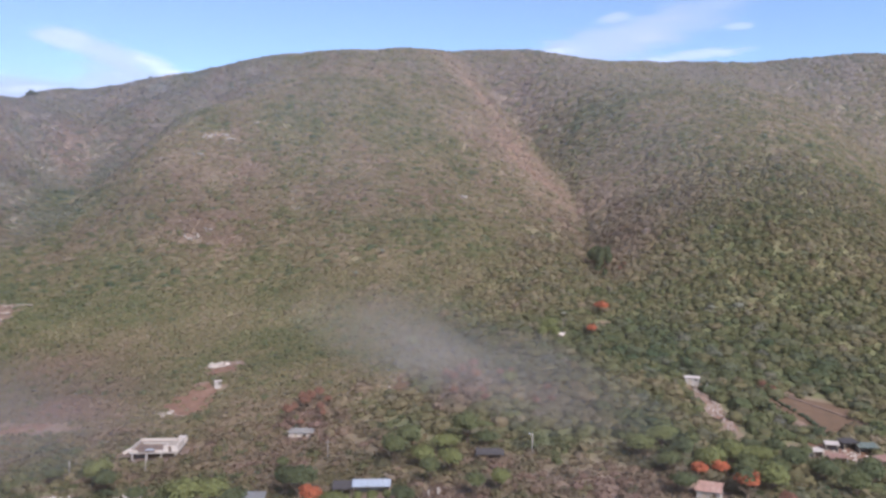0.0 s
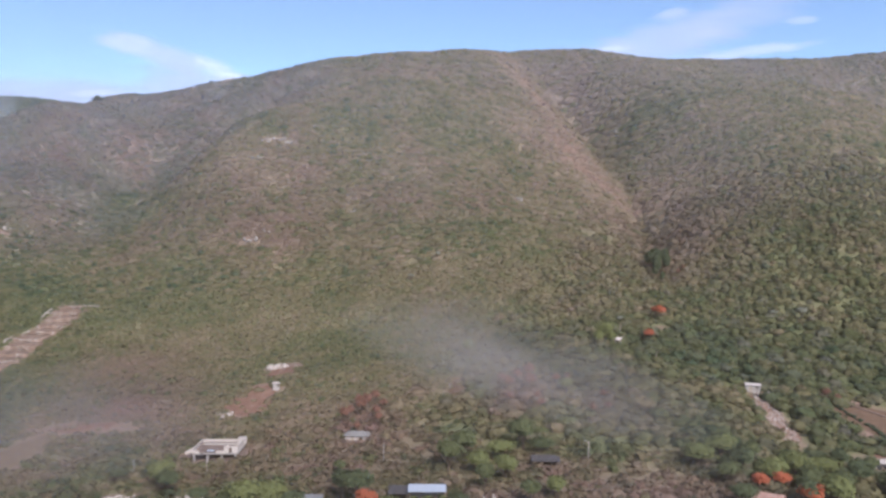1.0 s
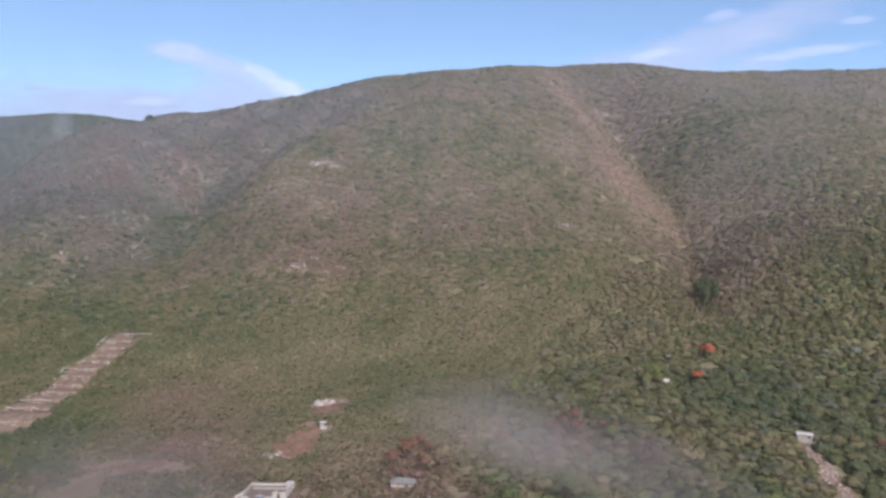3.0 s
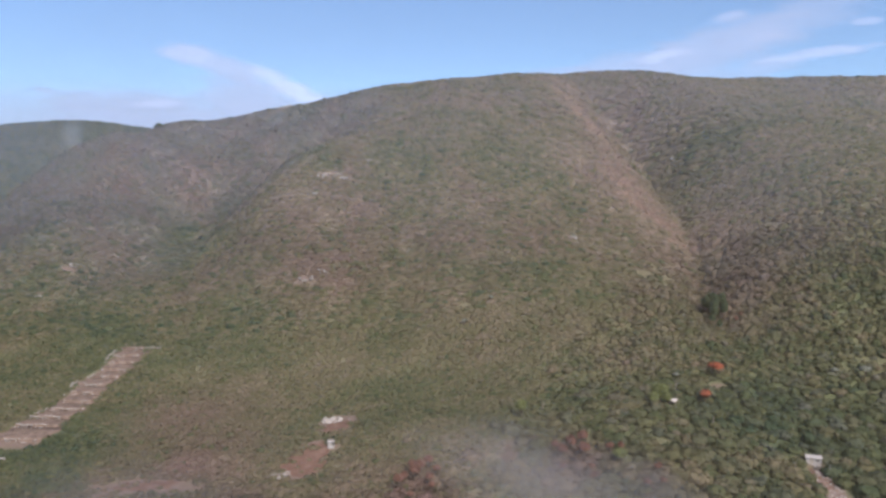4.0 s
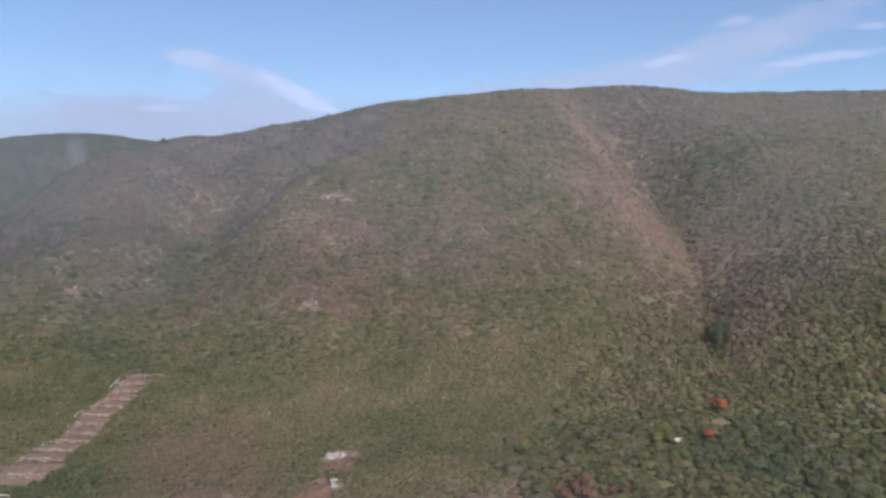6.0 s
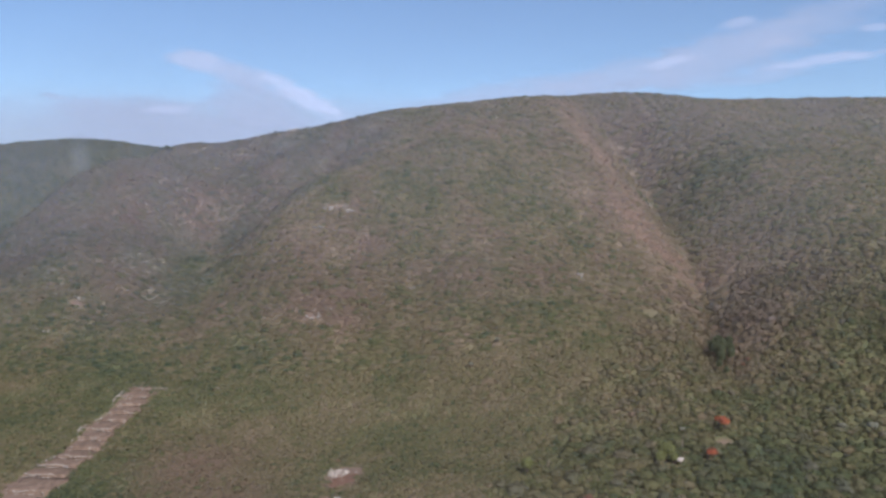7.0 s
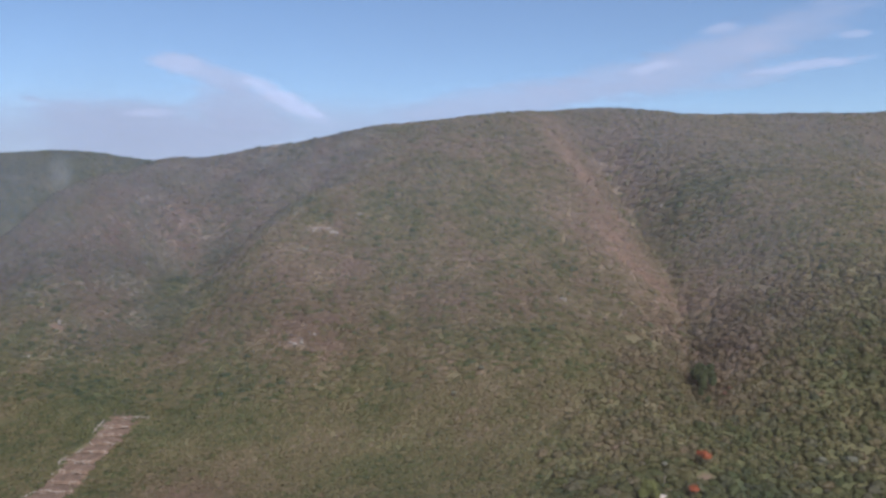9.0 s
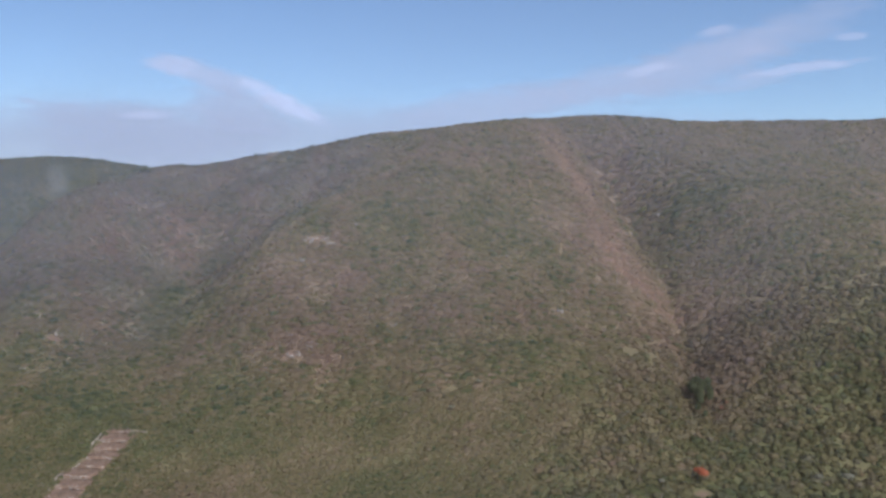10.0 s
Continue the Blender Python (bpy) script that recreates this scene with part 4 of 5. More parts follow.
def build_buildings():
    build_unfinished_house()
    build_house("cottage", -43, 254, -6, 7.0, 4.4, 2.2, "hip", WHITEWASH, DARK_TIN, "small white cottage with a dark grey hipped roof", up=-1.2, rise=0.9)
    build_shack(-17.3, 203, 3, 8.8, 3.4, 2.2, CONCRETE, BLUE_TIN, "shed with a pale blue corrugated metal roof", rise=0.6)
    # no lean-to is known here; this dark one is added for tree shade
    build_shack(-24.5, 204, 3, 4.4, 4.6, 1.9, WOOD, TARRED, "dark low lean-to added in place of tree shade beside a shed", rise=0.5)
    build_house("hillside_house", 84, 280, -14, 4.6, 3.6, 1.9, "flat", CONCRETE, WHITEWASH, "small white flat-roofed house above a rubble slope")
    build_shack(12.8, 221, 0, 7.0, 4.0, 2.2, TARRED, TARRED, "low shed under dark tarred sheets", up=-1.0, rise=0.5)
    build_house("tiled_house", 63.5, 196, -24, 5.4, 5.0, 2.4, "gable", CONCRETE, PINK_TILE, "small house with a faded pinkish ribbed roof", rise=1.4)
    build_house("white_block_hut", -81, 300, 10, 2.2, 2.0, 2.2, "flat", CONCRETE, WHITEWASH, "tiny white block hut on a red clearing", door=False)
    build_shack(-46.5, 202, 4, 6.0, 4.0, 1.9, GREY_STONE, TIN, "low shed with a grey metal roof among trees", rise=0.4)
    build_shack(44.7, 318, -30, 3.0, 2.4, 2.2, WOOD, WHITEWASH, "little shed with a whitish tin roof among trees", rise=0.5)
    for x, y, turn, w, d, hgt, wall, roof in ((103.5, 229, 10, 2.6, 2.2, 1.9, WHITEWASH, WHITEWASH), (110.5, 235, -14, 3.4, 2.2, 2.1, CONCRETE, WHITEWASH),
                                               (107.5, 225.5, 4, 4.6, 2.6, 2.0, WOOD, PINK_TILE), (116.5, 238, 8, 4.4, 3.4, 2.2, TARRED, TARRED),
                                               (121, 236, -6, 5.2, 3.6, 2.1, WOOD, GREEN_SHEET), (121.5, 227, 14, 5.4, 3.6, 2.1, CONCRETE, PINK_TILE)):
        build_shack(x, y, turn, w, d, hgt, wall, roof, {WHITEWASH: "makeshift shack with a whitened sheet roof", TIN: "makeshift shack with a dull grey tin roof", TARRED: "makeshift shack under dark tarred sheets",
                                                         GREEN_SHEET: "makeshift shack with a faded green sheet roof", PINK_TILE: "makeshift shack with a rusty pink roof"}[roof])
    # the ruin above the red clearing
    ruin = thing("ruined_foundation", -87, 332, 0, "pale broken foundation walls of a ruined house", "ruin")
    for k, (x, y, turn, length, high) in enumerate(((-5, -2.5, 0, 4.2, 1.3), (-5, -2.2, 90, 4, 0.9), (0.5, -3.2, 0, 3.2, 0.7), (2.5, 9.0, 0, 6.5, 0.7), (9.0, 6.4, 90, 2.4, 0.5), (-1.2, -2.0, 90, 3.0, 0.9), (5.2, -2.4, 0, 1.6, 0.6))):
        z = float(land(-87 + x, 332 + y)) - ruin.matrix_basis.translation.z
        part("broken_wall", wall_mesh(length, high + 0.5, 0.4, (), 0.9, k), STONE, ruin).matrix_basis = pose(x, y, z - 0.5, 0, 0, turn)
    bits = thing("broken_walls", -81, 210, 12, "broken white wall ends among bushes", "ruin")
    for k, (x, y, w, hgt) in enumerate(((-2.6, -1, 1.8, 2.2), (-0.2, 0, 1.6, 2.8), (1.8, 0.6, 2.4, 3.4))):
        part("wall_end", wall_mesh(w, hgt, 0.4, (), 0.8, k + 9), WHITEWASH, bits).matrix_basis = pose(x, y, -0.5)
    gate = thing("gate_posts", -2, 196, 0, "white gate posts with a leaning board", "gate")
    part("post", boxes((-1.3, -1.0, -0.15, 0.15, -0.4, 2.6)), WHITEWASH, gate)
    part("post", boxes((0.9, 1.25, -0.15, 0.15, -0.4, 3.2)), WHITEWASH, gate)
    part("board", boxes((-0.1, 0.12, -0.05, 0.05, -0.2, 3.0)), WHITEWASH, gate).matrix_basis = pose(0.4, 0, 0, 0, 24, 0)


def build_utility_pole(x, y, high, arm, label):
    p = thing("utility_pole", x, y, 0, label, "pole", "utility poles")
    bm = bmesh.new()
    tube(bm, [Vector((0, 0, -0.6)), Vector((0.02, 0, high * 0.5)), Vector((0.05, 0, high))], [0.13, 0.11, 0.085], 8)
    part("shaft", bm, CONCRETE, p, smooth=True)
    if arm:
        arm = part("crossarm", boxes((-0.6, 0.3, -0.05, 0.05, high - 0.35, high - 0.24), bevel=0.01), WOOD, p)
        bm = bmesh.new()
        tube(bm, [Vector((0, 0, high - 0.6)), Vector((-0.4, 0, high - 0.05)), Vector((-0.8, 0, high + 0.05))], [0.04, 0.035, 0.035])
        bracket = part("lamp_bracket", bm, STEEL, p)
        bm = bmesh.new()
        bmesh.ops.create_uvsphere(bm, u_segments=10, v_segments=6, radius=1)
        for v in bm.verts:
            v.co = Vector((v.co.x * 0.28 - 1.0, v.co.y * 0.13, v.co.z * 0.10 + high + 0.05))
        part("lamp_head", bm, STEEL, bracket, smooth=True)
        for dx in (-0.5, -0.2, 0.2):
            bm = bmesh.new()
            tube(bm, [Vector((dx, 0, high - 0.22)), Vector((dx, 0, high - 0.06))], [0.05, 0.03])
            part("insulator", bm, WHITEWASH, arm)


# ---- trees that stand out ----
def crown_mesh(name, size, tint, leaves, leaf, material, seed, flat, lift, core):
    ob = foliage(name, np.array([[0, 0, lift]]), np.array([size]), np.array([tint]), np.zeros(1), leaves, leaf * 1.25 / size, 2, material, seed, flat, False, 0.42, core)
    return ob


def build_tree(name, x, y, size, high, flat, tint, material, leaves, leaf, label, group="", seed=1, turn=0.0, core=0.60):
    """A tapered trunk with limbs and a crown of many leaf clumps. size: the crown's radius; high: where the crown begins."""
    t = thing(name, x, y, turn, label, "tree", group)
    r = random.Random(seed)
    bm = bmesh.new()
    top = high + size * flat
    pts = [Vector((0, 0, -0.5)), Vector((r.uniform(-0.2, 0.2), r.uniform(-0.2, 0.2), high * 0.5)), Vector((r.uniform(-0.4, 0.4), r.uniform(-0.4, 0.4), high)), Vector((r.uniform(-0.5, 0.5), r.uniform(-0.5, 0.5), top))]
    w = 0.07 * size + 0.06
    tube(bm, pts, [w * 1.3, w, w * 0.8, w * 0.3], 7)
    for k in range(5):
        a = 6.283 * (k + r.random() * 0.6) / 5
        s = pts[1].lerp(pts[2], r.uniform(0.3, 1.0))
        e = Vector((math.cos(a) * size * 0.7, math.sin(a) * size * 0.7, high + size * flat * r.uniform(0.5, 1.1)))
        tube(bm, [s, s.lerp(e, 0.5) + Vector((0, 0, -0.1 * size)), e], [w * 0.5, w * 0.35, w * 0.12], 5)
    part("trunk", bm, BARK, t, smooth=True)
    c = crown_mesh("crown", size, tint, leaves, leaf, material, seed, flat, high, core)
    c.parent = t
    return t


def build_trees():
    r = random.Random(77)
    # flame trees in blossom
    first = build_tree("flame_tree", 67, 348, 3.5, 2.6, 0.72, 0.6, FLAME_LEAF, 520, 0.36, "flame tree with flat orange-red blossoming crown", "flame trees", 31, core=0.30)
    for x, y, k in ((58, 323, 0.95), (63, 203.5, 1.0), (69, 206, 1.05), (72, 194.5, 1.35), (-31, 194, 1.2), (65.2, 352, 0.85)):
        copy_thing(first, Matrix.LocRotScale(at(x, y), Euler((0, 0, r.uniform(0, 6.28))), (k, k, k * r.uniform(0.72, 0.9))))
    # rust-leaved dry trees
    first = build_tree("rust_leaved_tree", -49, 266, 3.5, 1.2, 0.9, 0.5, RUST_LEAF, 460, 0.36, "tree with dry rust-brown leaves", "rust-leaved trees", 41, core=0.20)
    for x, y, k in ((-43, 274, 1.0), (-39, 267, 0.8), (-45, 270, 1.1), (-41, 278, 1.0), (-46, 276, 0.9), (-38, 273, 0.8), (-44, 258, 0.7), (-48, 270, 0.8), (10, 282, 1.1), (4, 266, 0.8), (13, 264, 0.8), (7, 278, 1.1), (11, 274, 1.2), (4, 275, 1.0), (6, 283, 0.9), (1, 280, 0.8), (33, 264, 0.8), (34, 256, 0.7),
                    (29, 254, 0.7), (23, 277, 0.7), (13, 260, 0.8), (107, 279, 0.7), (110, 276, 0.7), (80, 190, 1.1), (19, 278, 0.8), (-38, 262, 0.7), (89, 420, 0.6), (92, 423, 0.6)):
        copy_thing(first, Matrix.LocRotScale(at(x, y), Euler((0, 0, r.uniform(0, 6.28))), (k, k, k * r.uniform(0.85, 1.1))))
    # green trees about the houses
    greens = (
        build_tree("broadleaf_tree", -62, 200, 4.6, 2.6, 0.75, 0.92, GREEN_LEAF, 620, 0.40, "broad green tree among the houses", "broadleaf trees", 51),
        build_tree("broadleaf_tree", -35, 202, 4.0, 3.0, 0.85, 0.45, GREEN_LEAF, 620, 0.40, "broad dark green tree among the houses", "broadleaf trees", 52),
        build_tree("broadleaf_tree", -9, 226, 3.4, 3.2, 0.95, 0.62, GREEN_LEAF, 520, 0.38, "tall green tree among the houses", "broadleaf trees", 53))
    for k, (x, y, s) in enumerate(((-56, 201, 0.9), (-50, 198, 0.75), (-68, 202, 0.7), (-39, 205, 0.8), (7, 230, 1.0), (1, 225, 0.8), (-13, 220, 0.9), (-5, 218, 0.8), (12, 226, 0.7), (-25, 192, 0.7), (-9, 191, 0.7),
                                   (-43, 224, 0.5), (62, 214, 0.9), (57, 208, 0.8), (68, 209, 0.8), (75, 204, 0.9), (75, 214, 0.8), (90, 212, 0.9), (83, 216, 0.8), (96, 208, 0.9), (84, 206, 0.8), (90, 224, 0.7), (97, 222, 0.6), (60, 226, 0.9), (66, 222, 0.8),
                                   (52, 218, 0.8), (-76, 205, 0.6), (-92, 222, 0.8), (-88, 216, 0.8), (-97, 228, 0.6), (-106, 226, 0.6), (8, 196, 0.7), (14, 199, 0.6), (-3, 206, 0.7), (2, 212, 0.7), (72, 196, 0.8), (79, 198, 0.9), (57, 195, 0.7), (100, 199, 0.9), (108, 208, 0.9), (112, 216, 0.7))):
        copy_thing(greens[(k * 7 + k // 3) % 3], Matrix.LocRotScale(at(x, y), Euler((0, 0, r.uniform(0, 6.28))), (s, s, s * r.uniform(0.85, 1.15))))
    # dark shrubs that break the ridge line
    ridge = build_tree("ridge_shrub", -389, 801, 3.6, 0.8, 0.75, 0.5, GREEN_LEAF, 260, 0.42, "dark green shrub standing out on the ridge", "ridge shrubs", 91)
    spots = [(-394, 804, 0.9), (-384, 799, 0.8), (-545, 962, 0.9), (-597, 958, 0.8), (-243, 764, 0.6), (82, 872, 0.7), (-54, 822, 0.6), (325, 958, 0.8), (269, 952, 0.7)]
    north = np.arange(640.0, 1100.0, 3.0)
    for bearing in np.arange(-33, 25, 1.15):
        b = radians(bearing + r.uniform(-0.4, 0.4))
        east = north * math.tan(b)
        k = int(np.argmax((land(east, north) - 110) / north))
        spots.append((float(east[k]) + r.uniform(-4, 4), float(north[k]), r.uniform(0.35, 0.62)))
    for x, y, s in spots:
        copy_thing(ridge, Matrix.LocRotScale(at(x, y, -0.4), Euler((0, 0, r.uniform(0, 6.28))), (s, s, s * r.uniform(0.6, 0.9))))
    bright = build_tree("lime_green_tree", 40.5, 319, 2.9, 3.0, 1.0, 0.95, GREEN_LEAF, 460, 0.38, "bright lime-green tree among darker woodland", "lime-green trees", 61)
    for x, y, s in ((-20, 196, 0.42), (-16.5, 195, 0.45), (-13, 196, 0.4), (38, 316, 0.7), (-11, 312, 0.8), (22, 270, 0.7), (43, 317, 0.6)):
        copy_thing(bright, Matrix.LocRotScale(at(x, y), Euler((0, 0, r.uniform(0, 6.28))), (s, s, s)))
    dark = build_tree("dark_ravine_tree", 80, 428, 2.3, 3.4, 1.5, 0.42, GREEN_LEAF, 480, 0.42, "tall dark green tree in the ravine", "ravine trees", 71)
    for x, y, s in ((81, 434, 1.1), (79, 439, 1.2), (83, 443, 1.15), (85, 430, 0.9), (82, 449, 1.1), (87, 446, 0.9), (86, 436, 0.9), (78, 421, 0.7), (80, 414, 0.6), (79, 445, 1.0), (84, 453, 0.8)):
        copy_thing(dark, Matrix.LocRotScale(at(x, y), Euler((0, 0, r.uniform(0, 6.28))), (s, s, s)))
    pale = build_tree("pale_flowering_tree", 124, 350, 2.3, 3.0, 0.6, 0.5, PALE_LEAF, 240, 0.40, "tree with a pale whitish crown", "pale trees", 81)
    for x, y, s in ((-31, 433, 0.6), (-43.5, 418, 0.6), (113, 352, 0.7), (50, 345, 0.6)):
        copy_thing(pale, Matrix.LocRotScale(at(x, y), Euler((0, 0, r.uniform(0, 6.28))), (s, s, s)))


def build_snags():
    """Bare dead trunks, bleached pale."""
    r = random.Random(121)
    for x, y, high, lean in ((92, 222, 4.5, 0.35), (93.5, 221, 4.0, 0.4), (97, 219, 3.5, 0.5), (75, 268, 5.5, 0.05), (34, 328, 5.0, 0.3), (38, 330, 4.5, -0.2), (48, 332, 5.0, 0.1), (-4, 316, 4.5, 0.3), (96, 420, 5.5, 0.08), (92, 416, 5.0, -0.1), (56, 300, 4.5, 0.15), (27, 305, 4.0, -0.2)):
        s = thing("dead_tree", x, y, r.uniform(0, 360), "bare bleached trunk of a dead tree", "dead tree", "dead trees")
        bm = bmesh.new()
        pts = [Vector((lean * k * high / 4 + r.uniform(-0.1, 0.1), r.uniform(-0.1, 0.1), high * k / 4 - 0.4)) for k in range(5)]
        tube(bm, pts, [0.17, 0.14, 0.11, 0.08, 0.04], 6)
        part("trunk", bm, WOOD, s, smooth=True)
        for k in range(3):
            a, p = r.uniform(0, 6.28), pts[2].lerp(pts[4], r.uniform(0.1, 0.7))
            bm = bmesh.new()
            e = p + Vector((math.cos(a) * 1.1, math.sin(a) * 1.1, r.uniform(0.6, 1.3)))
            tube(bm, [p, p.lerp(e, 0.5) + Vector((0, 0, 0.12)), e], [0.06, 0.045, 0.02], 5)
            part("branch", bm, WOOD, s)


def build_outcrops():
    r = random.Random(91)
    for x, y, n, wide, size, mat in ((-150, 556.5, 13, 8.5, 1.5, STONE), (-139, 553, 5, 3.0, 1.6, STONE), (-141, 469, 10, 5, 1.2, STONE), (-132, 474, 4, 2.5, 0.9, STONE), (11.6, 504, 8, 2.6, 1.2, STONE), (-304, 497, 8, 5.5, 1.2, STONE), (-308.5, 470.5, 4, 2, 1.1, STONE),
                                     (-256, 786, 8, 6, 1.7, STONE), (-84, 484, 5, 2.2, 0.8, STONE), (-127, 573, 4, 1.8, 1.3, STONE), (-156.4, 538, 6, 3, 1.1, GREY_STONE), (95.2, 695, 7, 3.5, 1.5, GREY_STONE), (-330, 512, 6, 5, 0.9, GREY_STONE), (-88, 498, 4, 2.5, 0.8, GREY_STONE),
                                     (-252, 781, 5, 4, 1.4, STONE), (-86, 492, 4, 2, 0.9, STONE)):
        o = thing("rock_outcrop", x, y, 0, "pale limestone outcrop showing through the scrub" if mat is STONE else "grey weathered rocks showing through the scrub", "rock", "rock outcrops")
        base = o.matrix_basis.translation
        for k in range(int(n * 1.6)):
            bm = bmesh.new()
            px, py = x + r.uniform(-1, 1) * wide, y + r.uniform(-0.5, 0.5) * wide * 0.6
            stone_mesh(bm, at(px, py, 1.2 + r.uniform(-0.4, 0.5)) - base, size * r.uniform(0.2, 0.65), r, 1.0, 2)
            part("boulder", bm, PALE_ROCK if mat is STONE else GREY_STONE, o)


def build_hedge(name, x0, y0, x1, y1, label, seed):
    r = np.random.RandomState(seed)
    n = 34
    t = np.linspace(0, 1, n)
    x, y = x0 + (x1 - x0) * t + r.normal(size=n) * 0.4, y0 + (y1 - y0) * t + r.normal(size=n) * 0.4
    ob = foliage(name, np.stack([x, y, land(x, y)], 1), r.uniform(0.5, 0.9, n), np.full(n, 0.1), np.zeros(n), 24, 0.26, 2, GREEN_LEAF, seed)
    tagged(ob, label, "hedge", kind="stuff")


# ---- upright sheets for dust, smoke and haze ----
def dust_haze_material(name, colour, strength, seed, grain=0.035):
    """Thin sheet that stands in for dust, smoke or air haze: its share of cover fades out to the rim and breaks up in
    wisps.
    """
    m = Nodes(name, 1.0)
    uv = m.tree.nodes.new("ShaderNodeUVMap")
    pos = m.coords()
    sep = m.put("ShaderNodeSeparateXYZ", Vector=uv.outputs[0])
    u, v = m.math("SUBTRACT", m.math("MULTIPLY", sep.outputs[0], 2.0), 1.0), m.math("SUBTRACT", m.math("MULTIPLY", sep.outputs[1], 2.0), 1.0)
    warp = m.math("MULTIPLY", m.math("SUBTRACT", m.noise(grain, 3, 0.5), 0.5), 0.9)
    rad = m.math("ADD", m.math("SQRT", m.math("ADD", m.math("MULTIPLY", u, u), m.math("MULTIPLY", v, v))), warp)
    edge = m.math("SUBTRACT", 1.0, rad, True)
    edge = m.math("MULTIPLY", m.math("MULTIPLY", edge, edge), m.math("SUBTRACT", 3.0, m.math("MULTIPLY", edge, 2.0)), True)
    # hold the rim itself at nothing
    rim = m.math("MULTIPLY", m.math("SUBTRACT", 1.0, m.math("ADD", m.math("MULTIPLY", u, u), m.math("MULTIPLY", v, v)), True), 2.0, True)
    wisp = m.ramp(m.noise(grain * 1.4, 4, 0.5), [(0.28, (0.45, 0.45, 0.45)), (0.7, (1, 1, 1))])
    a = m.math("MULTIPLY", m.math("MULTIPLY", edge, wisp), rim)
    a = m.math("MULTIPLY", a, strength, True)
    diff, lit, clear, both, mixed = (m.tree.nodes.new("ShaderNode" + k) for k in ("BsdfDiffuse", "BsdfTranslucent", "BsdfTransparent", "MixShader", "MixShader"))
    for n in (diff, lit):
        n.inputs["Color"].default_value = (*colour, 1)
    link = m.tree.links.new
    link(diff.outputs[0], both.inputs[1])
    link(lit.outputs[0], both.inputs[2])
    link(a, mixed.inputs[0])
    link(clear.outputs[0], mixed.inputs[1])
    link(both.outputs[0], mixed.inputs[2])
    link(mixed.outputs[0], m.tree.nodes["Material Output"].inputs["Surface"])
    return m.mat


def build_dust_haze_sheets(name, puffs, material, label):
    """Wavy upright sheets one behind another, facing the viewpoint in place of dust, smoke or haze: (east, north,
    height, half width, half height, lean).
    """
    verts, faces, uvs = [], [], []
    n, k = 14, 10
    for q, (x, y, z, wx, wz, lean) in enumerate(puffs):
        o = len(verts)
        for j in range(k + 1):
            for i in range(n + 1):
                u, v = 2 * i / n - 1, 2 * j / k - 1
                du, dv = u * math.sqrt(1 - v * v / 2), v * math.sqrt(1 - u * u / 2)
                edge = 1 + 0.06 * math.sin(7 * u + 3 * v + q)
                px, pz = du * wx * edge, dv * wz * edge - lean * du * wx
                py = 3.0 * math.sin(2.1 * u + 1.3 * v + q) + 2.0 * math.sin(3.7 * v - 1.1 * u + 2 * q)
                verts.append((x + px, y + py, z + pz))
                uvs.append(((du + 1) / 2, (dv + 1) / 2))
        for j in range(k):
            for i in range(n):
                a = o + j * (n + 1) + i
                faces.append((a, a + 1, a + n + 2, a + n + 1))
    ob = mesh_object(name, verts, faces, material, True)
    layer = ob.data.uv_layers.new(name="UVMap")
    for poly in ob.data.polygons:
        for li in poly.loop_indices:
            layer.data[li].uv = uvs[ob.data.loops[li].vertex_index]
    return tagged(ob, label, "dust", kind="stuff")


# ---- glowing cloud and horizon backdrop, far behind the hills ----
def cloud_material():
    m = Nodes("cloud", 1.0)
    uv = m.tree.nodes.new("ShaderNodeUVMap")
    pos = m.put("ShaderNodeMapping", Vector=m.coords())
    pos.inputs["Scale"].default_value = (1, 1, 4.5)
    sep = m.put("ShaderNodeSeparateXYZ", Vector=uv.outputs[0])
    u, v = m.math("SUBTRACT", m.math("MULTIPLY", sep.outputs[0], 2.0), 1.0), m.math("SUBTRACT", m.math("MULTIPLY", sep.outputs[1], 2.0), 1.0)
    warp = m.math("MULTIPLY", m.math("SUBTRACT", m.noise(0.0055, 7, 0.62, pos.outputs[0]), 0.5), m.attribute("fray"))
    rad = m.math("ADD", m.math("SQRT", m.math("ADD", m.math("MULTIPLY", u, u), m.math("MULTIPLY", v, v))), warp)
    edge = m.math("MULTIPLY", m.math("SUBTRACT", 0.95, rad, True), 1.5, True)
    edge = m.math("MULTIPLY", m.math("MULTIPLY", edge, edge), m.math("SUBTRACT", 3.0, m.math("MULTIPLY", edge, 2.0)), True)
    rim = m.math("SUBTRACT", 1.0, m.math("ADD", m.math("MULTIPLY", u, u), m.math("MULTIPLY", v, v)), True)
    strength = m.tree.nodes.new("ShaderNodeAttribute")
    strength.attribute_name = "cover"
    a = m.math("MULTIPLY", m.math("MULTIPLY", edge, m.math("MULTIPLY", rim, 1.6, True)), strength.outputs["Fac"], True)
    glow, clear, mixed = (m.tree.nodes.new("ShaderNode" + k) for k in ("Emission", "BsdfTransparent", "MixShader"))
    glow.inputs["Color"].default_value = (0.64, 0.72, 0.96, 1)
    m.feed(glow.inputs["Strength"], m.attribute("shine"))
    link = m.tree.links.new
    link(a, mixed.inputs[0])
    link(clear.outputs[0], mixed.inputs[1])
    link(glow.outputs[0], mixed.inputs[2])
    link(mixed.outputs[0], m.tree.nodes["Material Output"].inputs["Surface"])
    return m.mat


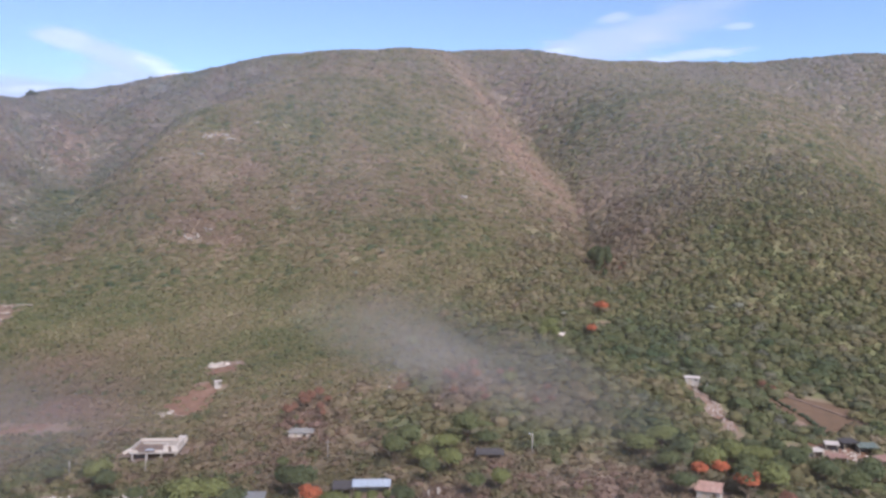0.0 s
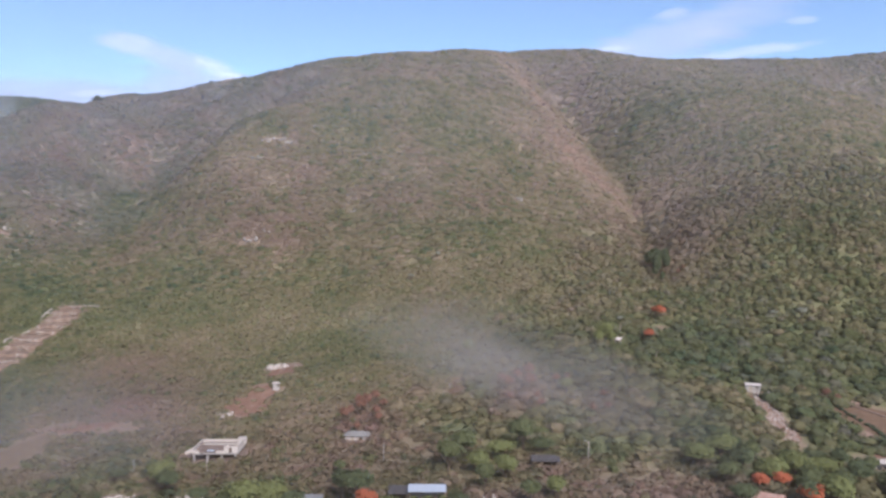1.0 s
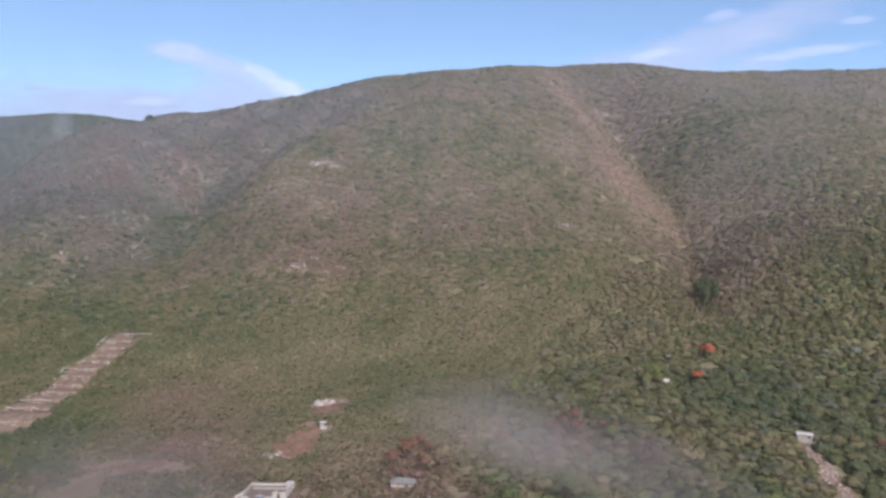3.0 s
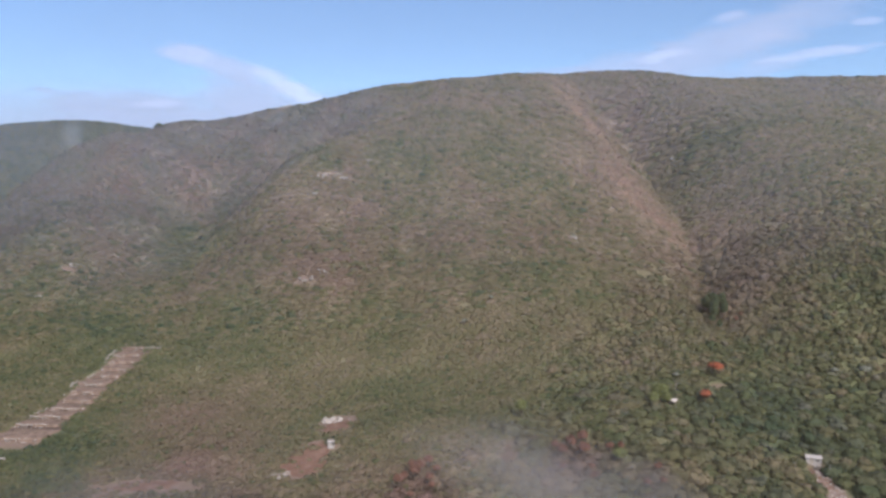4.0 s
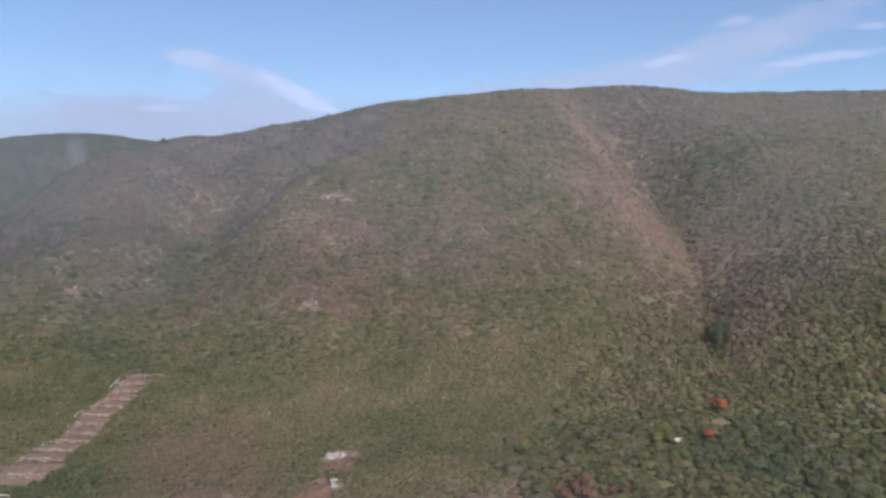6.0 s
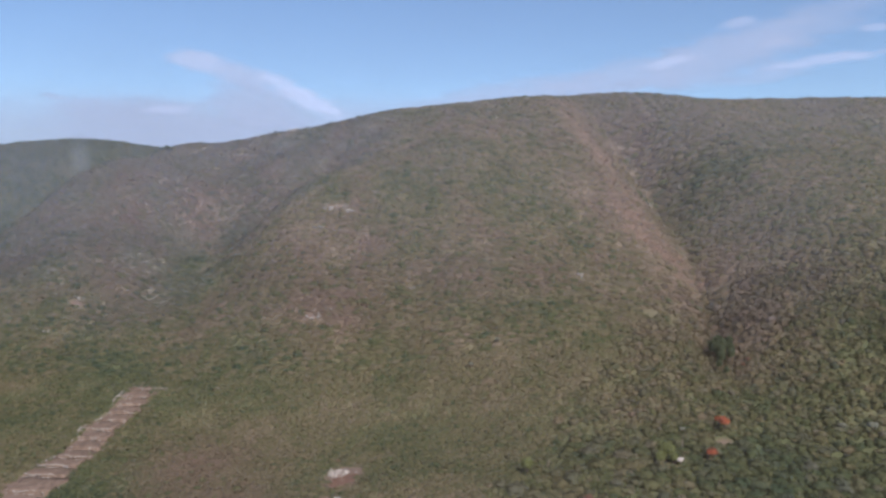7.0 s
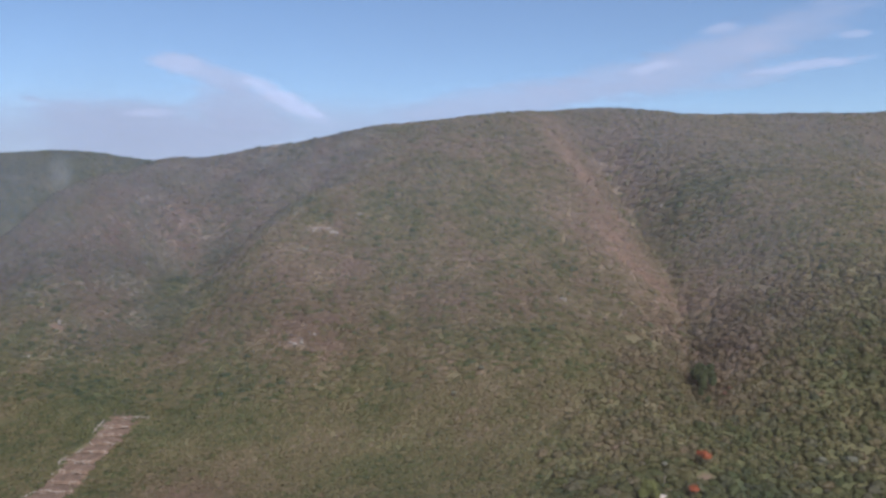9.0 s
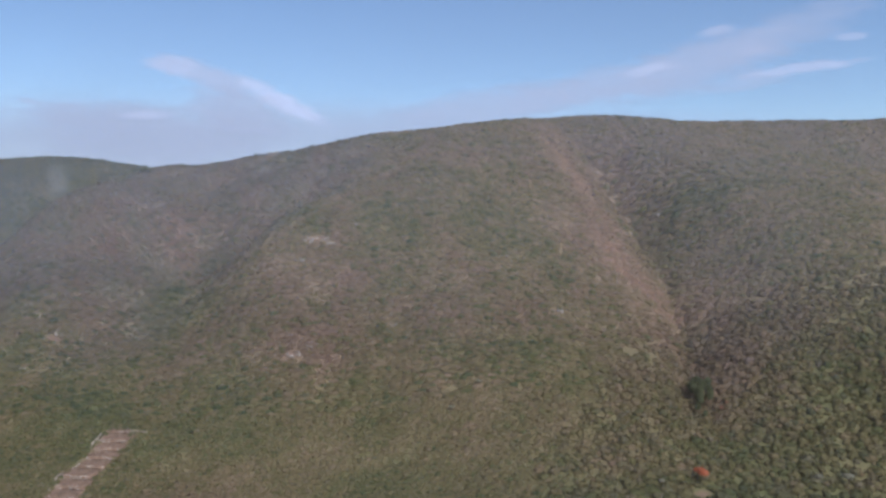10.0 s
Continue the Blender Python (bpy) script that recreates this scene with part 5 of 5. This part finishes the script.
def build_clouds():
    """Each cloud or band: bearing, elevation, half width, half height (degrees), lean, cover, how frayed, how strongly
    it glows in place of sunlight.
    """
    mat = cloud_material()
    for az, el, wa, we, lean, cover, fray, shine in CLOUDS:
        n, k, far = 20, 10, 4300 + 15 * (az % 7)
        verts, faces, uvs = [], [], []
        for j in range(k + 1):
            for i in range(n + 1):
                u, v = 2 * i / n - 1, 2 * j / k - 1
                a, e = radians(az + u * wa), radians(el + v * we + lean * u * wa)
                verts.append((far * math.sin(a), far * math.cos(a), 110 + far * math.tan(e)))
                uvs.append(((u + 1) / 2, (v + 1) / 2))
        for j in range(k):
            for i in range(n):
                a = j * (n + 1) + i
                faces.append((a, a + 1, a + n + 2, a + n + 1))
        ob = mesh_object("backdrop_cloud_haze", verts, faces, mat, True)
        for key, value in (("cover", cover), ("fray", fray), ("shine", shine)):
            ob.data.attributes.new(key, "FLOAT", "FACE").data.foreach_set("value", [value] * len(faces))
        layer = ob.data.uv_layers.new(name="UVMap")
        for poly in ob.data.polygons:
            for li in poly.loop_indices:
                layer.data[li].uv = uvs[ob.data.loops[li].vertex_index]
        tagged(ob, "glowing backdrop patch of evening cloud and horizon haze behind the hills", "cloud", kind="structure")


CLOUDS = (
    # wide horizon band, added to tone down the bright low sky, not a cloud
    (-16.1, 4.3, 50.5, 4.57, 0.00, 0.75, 0.15, 0.62),
    (-25.2, 5.0, 10.9, 2.75, -0.02, 0.66, 0.75, 0.64),
    (-20.0, 6.8, 5.0, 2.26, -0.22, 0.72, 0.90, 0.67),
    (-28.4, 6.4, 6.1, 1.15, 0.00, 0.55, 1.20, 0.68),
    (-32.5, 7.0, 1.1, 0.31, -0.15, 0.50, 1.50, 0.70),
    (-25.9, 6.5, 2.6, 0.40, 0.03, 0.62, 1.50, 0.82),
    (-23.8, 9.6, 2.8, 0.93, -0.12, 0.82, 1.30, 0.78),
    (-21.1, 8.8, 3.6, 1.27, -0.30, 0.74, 1.00, 0.72),
    (-17.3, 7.6, 4.0, 1.03, -0.47, 0.92, 1.10, 0.90),
    (-3.2, 7.5, 10.7, 1.77, 0.13, 0.62, 0.90, 0.66),
    (4.3, 8.7, 8.9, 1.73, 0.18, 0.56, 1.00, 0.68),
    (10.3, 9.8, 8.7, 2.42, 0.28, 0.56, 1.20, 0.66),
    (15.3, 11.4, 7.8, 1.99, 0.32, 0.38, 1.30, 0.66),
    (7.2, 9.6, 3.2, 0.52, 0.12, 0.68, 1.70, 0.80),
    (16.3, 9.2, 5.5, 0.53, 0.10, 0.68, 1.80, 0.79),
    (13.1, 8.5, 3.7, 0.65, 0.10, 0.42, 1.60, 0.70),
    (11.3, 11.8, 1.9, 0.47, 0.15, 0.55, 1.70, 0.74),
    (13.4, 10.4, 1.5, 0.47, 0.10, 0.55, 1.70, 0.76),
    (19.1, 10.9, 1.2, 0.34, 0.00, 0.50, 1.70, 0.76),
)

build_earth()
build_terraces()
build_low_wall("plot_wall", -20.5, 275, -16, 288, 0.6, "low pale wall along a dry plot", 0.5, 0.16, STONE, seed=2)
build_low_wall("plot_wall", -12.5, 275, -6, 293, 0.6, "low pale wall along a dry plot", 0.5, 0.16, STONE, seed=3)
build_low_wall("plot_wall", -214, 292, -204, 292.3, 1.3, "low whitish wall at the edge of a clearing", 0.3, seed=5)
build_low_wall("plot_wall", 107, 228, 118, 224, 1.2, "low whitish wall beside shacks", 0.3, seed=6)
build_buildings()
build_utility_pole(-31.6, 228.8, 6.2, False, "slender grey concrete utility pole")
build_utility_pole(23.9, 219.7, 6.3, True, "grey utility pole with a street lamp arm")
build_utility_pole(-82.7, 230.8, 5.4, False, "slender grey concrete utility pole")
build_utility_pole(-106, 235.3, 3.8, False, "short grey wooden-looking pole")
build_utility_pole(86.5, 272, 3.6, False, "short pale post beside a rubble slope")
build_utility_pole(76, 203, 5.0, False, "slender grey concrete utility pole")
build_rubble("rubble_spill", 84.5, 258, 3.6, 19, 300, 0.16, 0.5, RUBBLE, "pinkish broken stones spilled down a slope", 101)
build_rubble("rubble_spill", 84.5, 261, 3.4, 17, 130, 0.14, 0.40, STONE, "pale broken stones spilled down a slope", 106)
build_rubble("rubble_heap", -100, 213, 6, 3.5, 130, 0.2, 0.55, STONE, "heap of pale broken stones", 102)
build_rubble("rubble_heap", -95, 282, 4, 3, 90, 0.2, 0.5, STONE, "scattered pale stones by a clearing", 103)
build_rubble("rubble_heap", -88, 329, 4.0, 5.0, 110, 0.15, 0.7, STONE, "pale rubble of a fallen house", 104)
build_rubble("rubble_heap", 111, 231, 10, 5, 150, 0.15, 0.5, STONE, "litter of pale stones in a yard", 105)
build_hedge("hedge", 108, 277, 118, 244, "dark low hedge along a field boundary", 111)
build_trees()
build_snags()
build_outcrops()
DUST = dust_haze_material("hanging_dust", (0.268, 0.248, 0.25), 0.47, 1)
# dust sheets are placed and sized to fit the camera's view
build_dust_haze_sheets("dust_cloud", ((-8, 149, 55.8, 25, 10.5, 0.34), (8, 153, 51.5, 30, 12.5, 0.42), (24, 157, 44, 26, 11.5, 0.46)), DUST, "grey-mauve dust cloud made of thin upright sheets over scrub")
build_dust_haze_sheets("dust_cloud", ((-92, 154.5, 38, 40, 19, -0.05), (-88, 168.4, 36, 44, 17, 0.00)), dust_haze_material("low_dust", (0.232, 0.208, 0.222), 0.31, 2), "reddish low dust made of thin upright sheets over cleared earth")
# one bluish sheet added to imitate air haze over the whole slope
build_dust_haze_sheets("haze_sheet", ((-60, 392, 190, 620, 165, 0.0),), dust_haze_material("air_haze_sheet", (0.34, 0.40, 0.51), 0.30, 4, 0.004), "upright bluish sheet added as air haze before the slope")
# faint sheet added before everything to lift dark tones and lower contrast
build_dust_haze_sheets("haze_sheet", ((-20, 128, 90, 260, 190, 0.0),), dust_haze_material("contrast_sheet", (0.42, 0.34, 0.27), 0.085, 6, 0.006), "faint warm sheet added before houses and hill to lift dark tones")
# second bluish sheet, added to tint the western slopes as distance would
SLOPE_HAZE_TINT = dust_haze_material("slope_haze_tint", (0.33, 0.38, 0.49), 0.27, 5, 0.006)
build_dust_haze_sheets("haze_sheet", ((-335, 500, 150, 210, 100, -0.1),), SLOPE_HAZE_TINT, "upright bluish sheet added to haze the western slopes behind it")
SMOKE = dust_haze_material("thin_smoke", (0.55, 0.56, 0.60), 0.22, 3)
build_dust_haze_sheets("smoke_wisp", ((-478, 795, 176, 15, 30, 0.2), (-484, 800, 170, 18, 28, 0.2)), SMOKE, "thin whitish smoke wisp over the far slope")
build_dust_haze_sheets("smoke_wisp", ((-250, 745, 172, 14, 26, 0.3),), SMOKE, "thin whitish smoke wisp over the slope")
build_clouds()
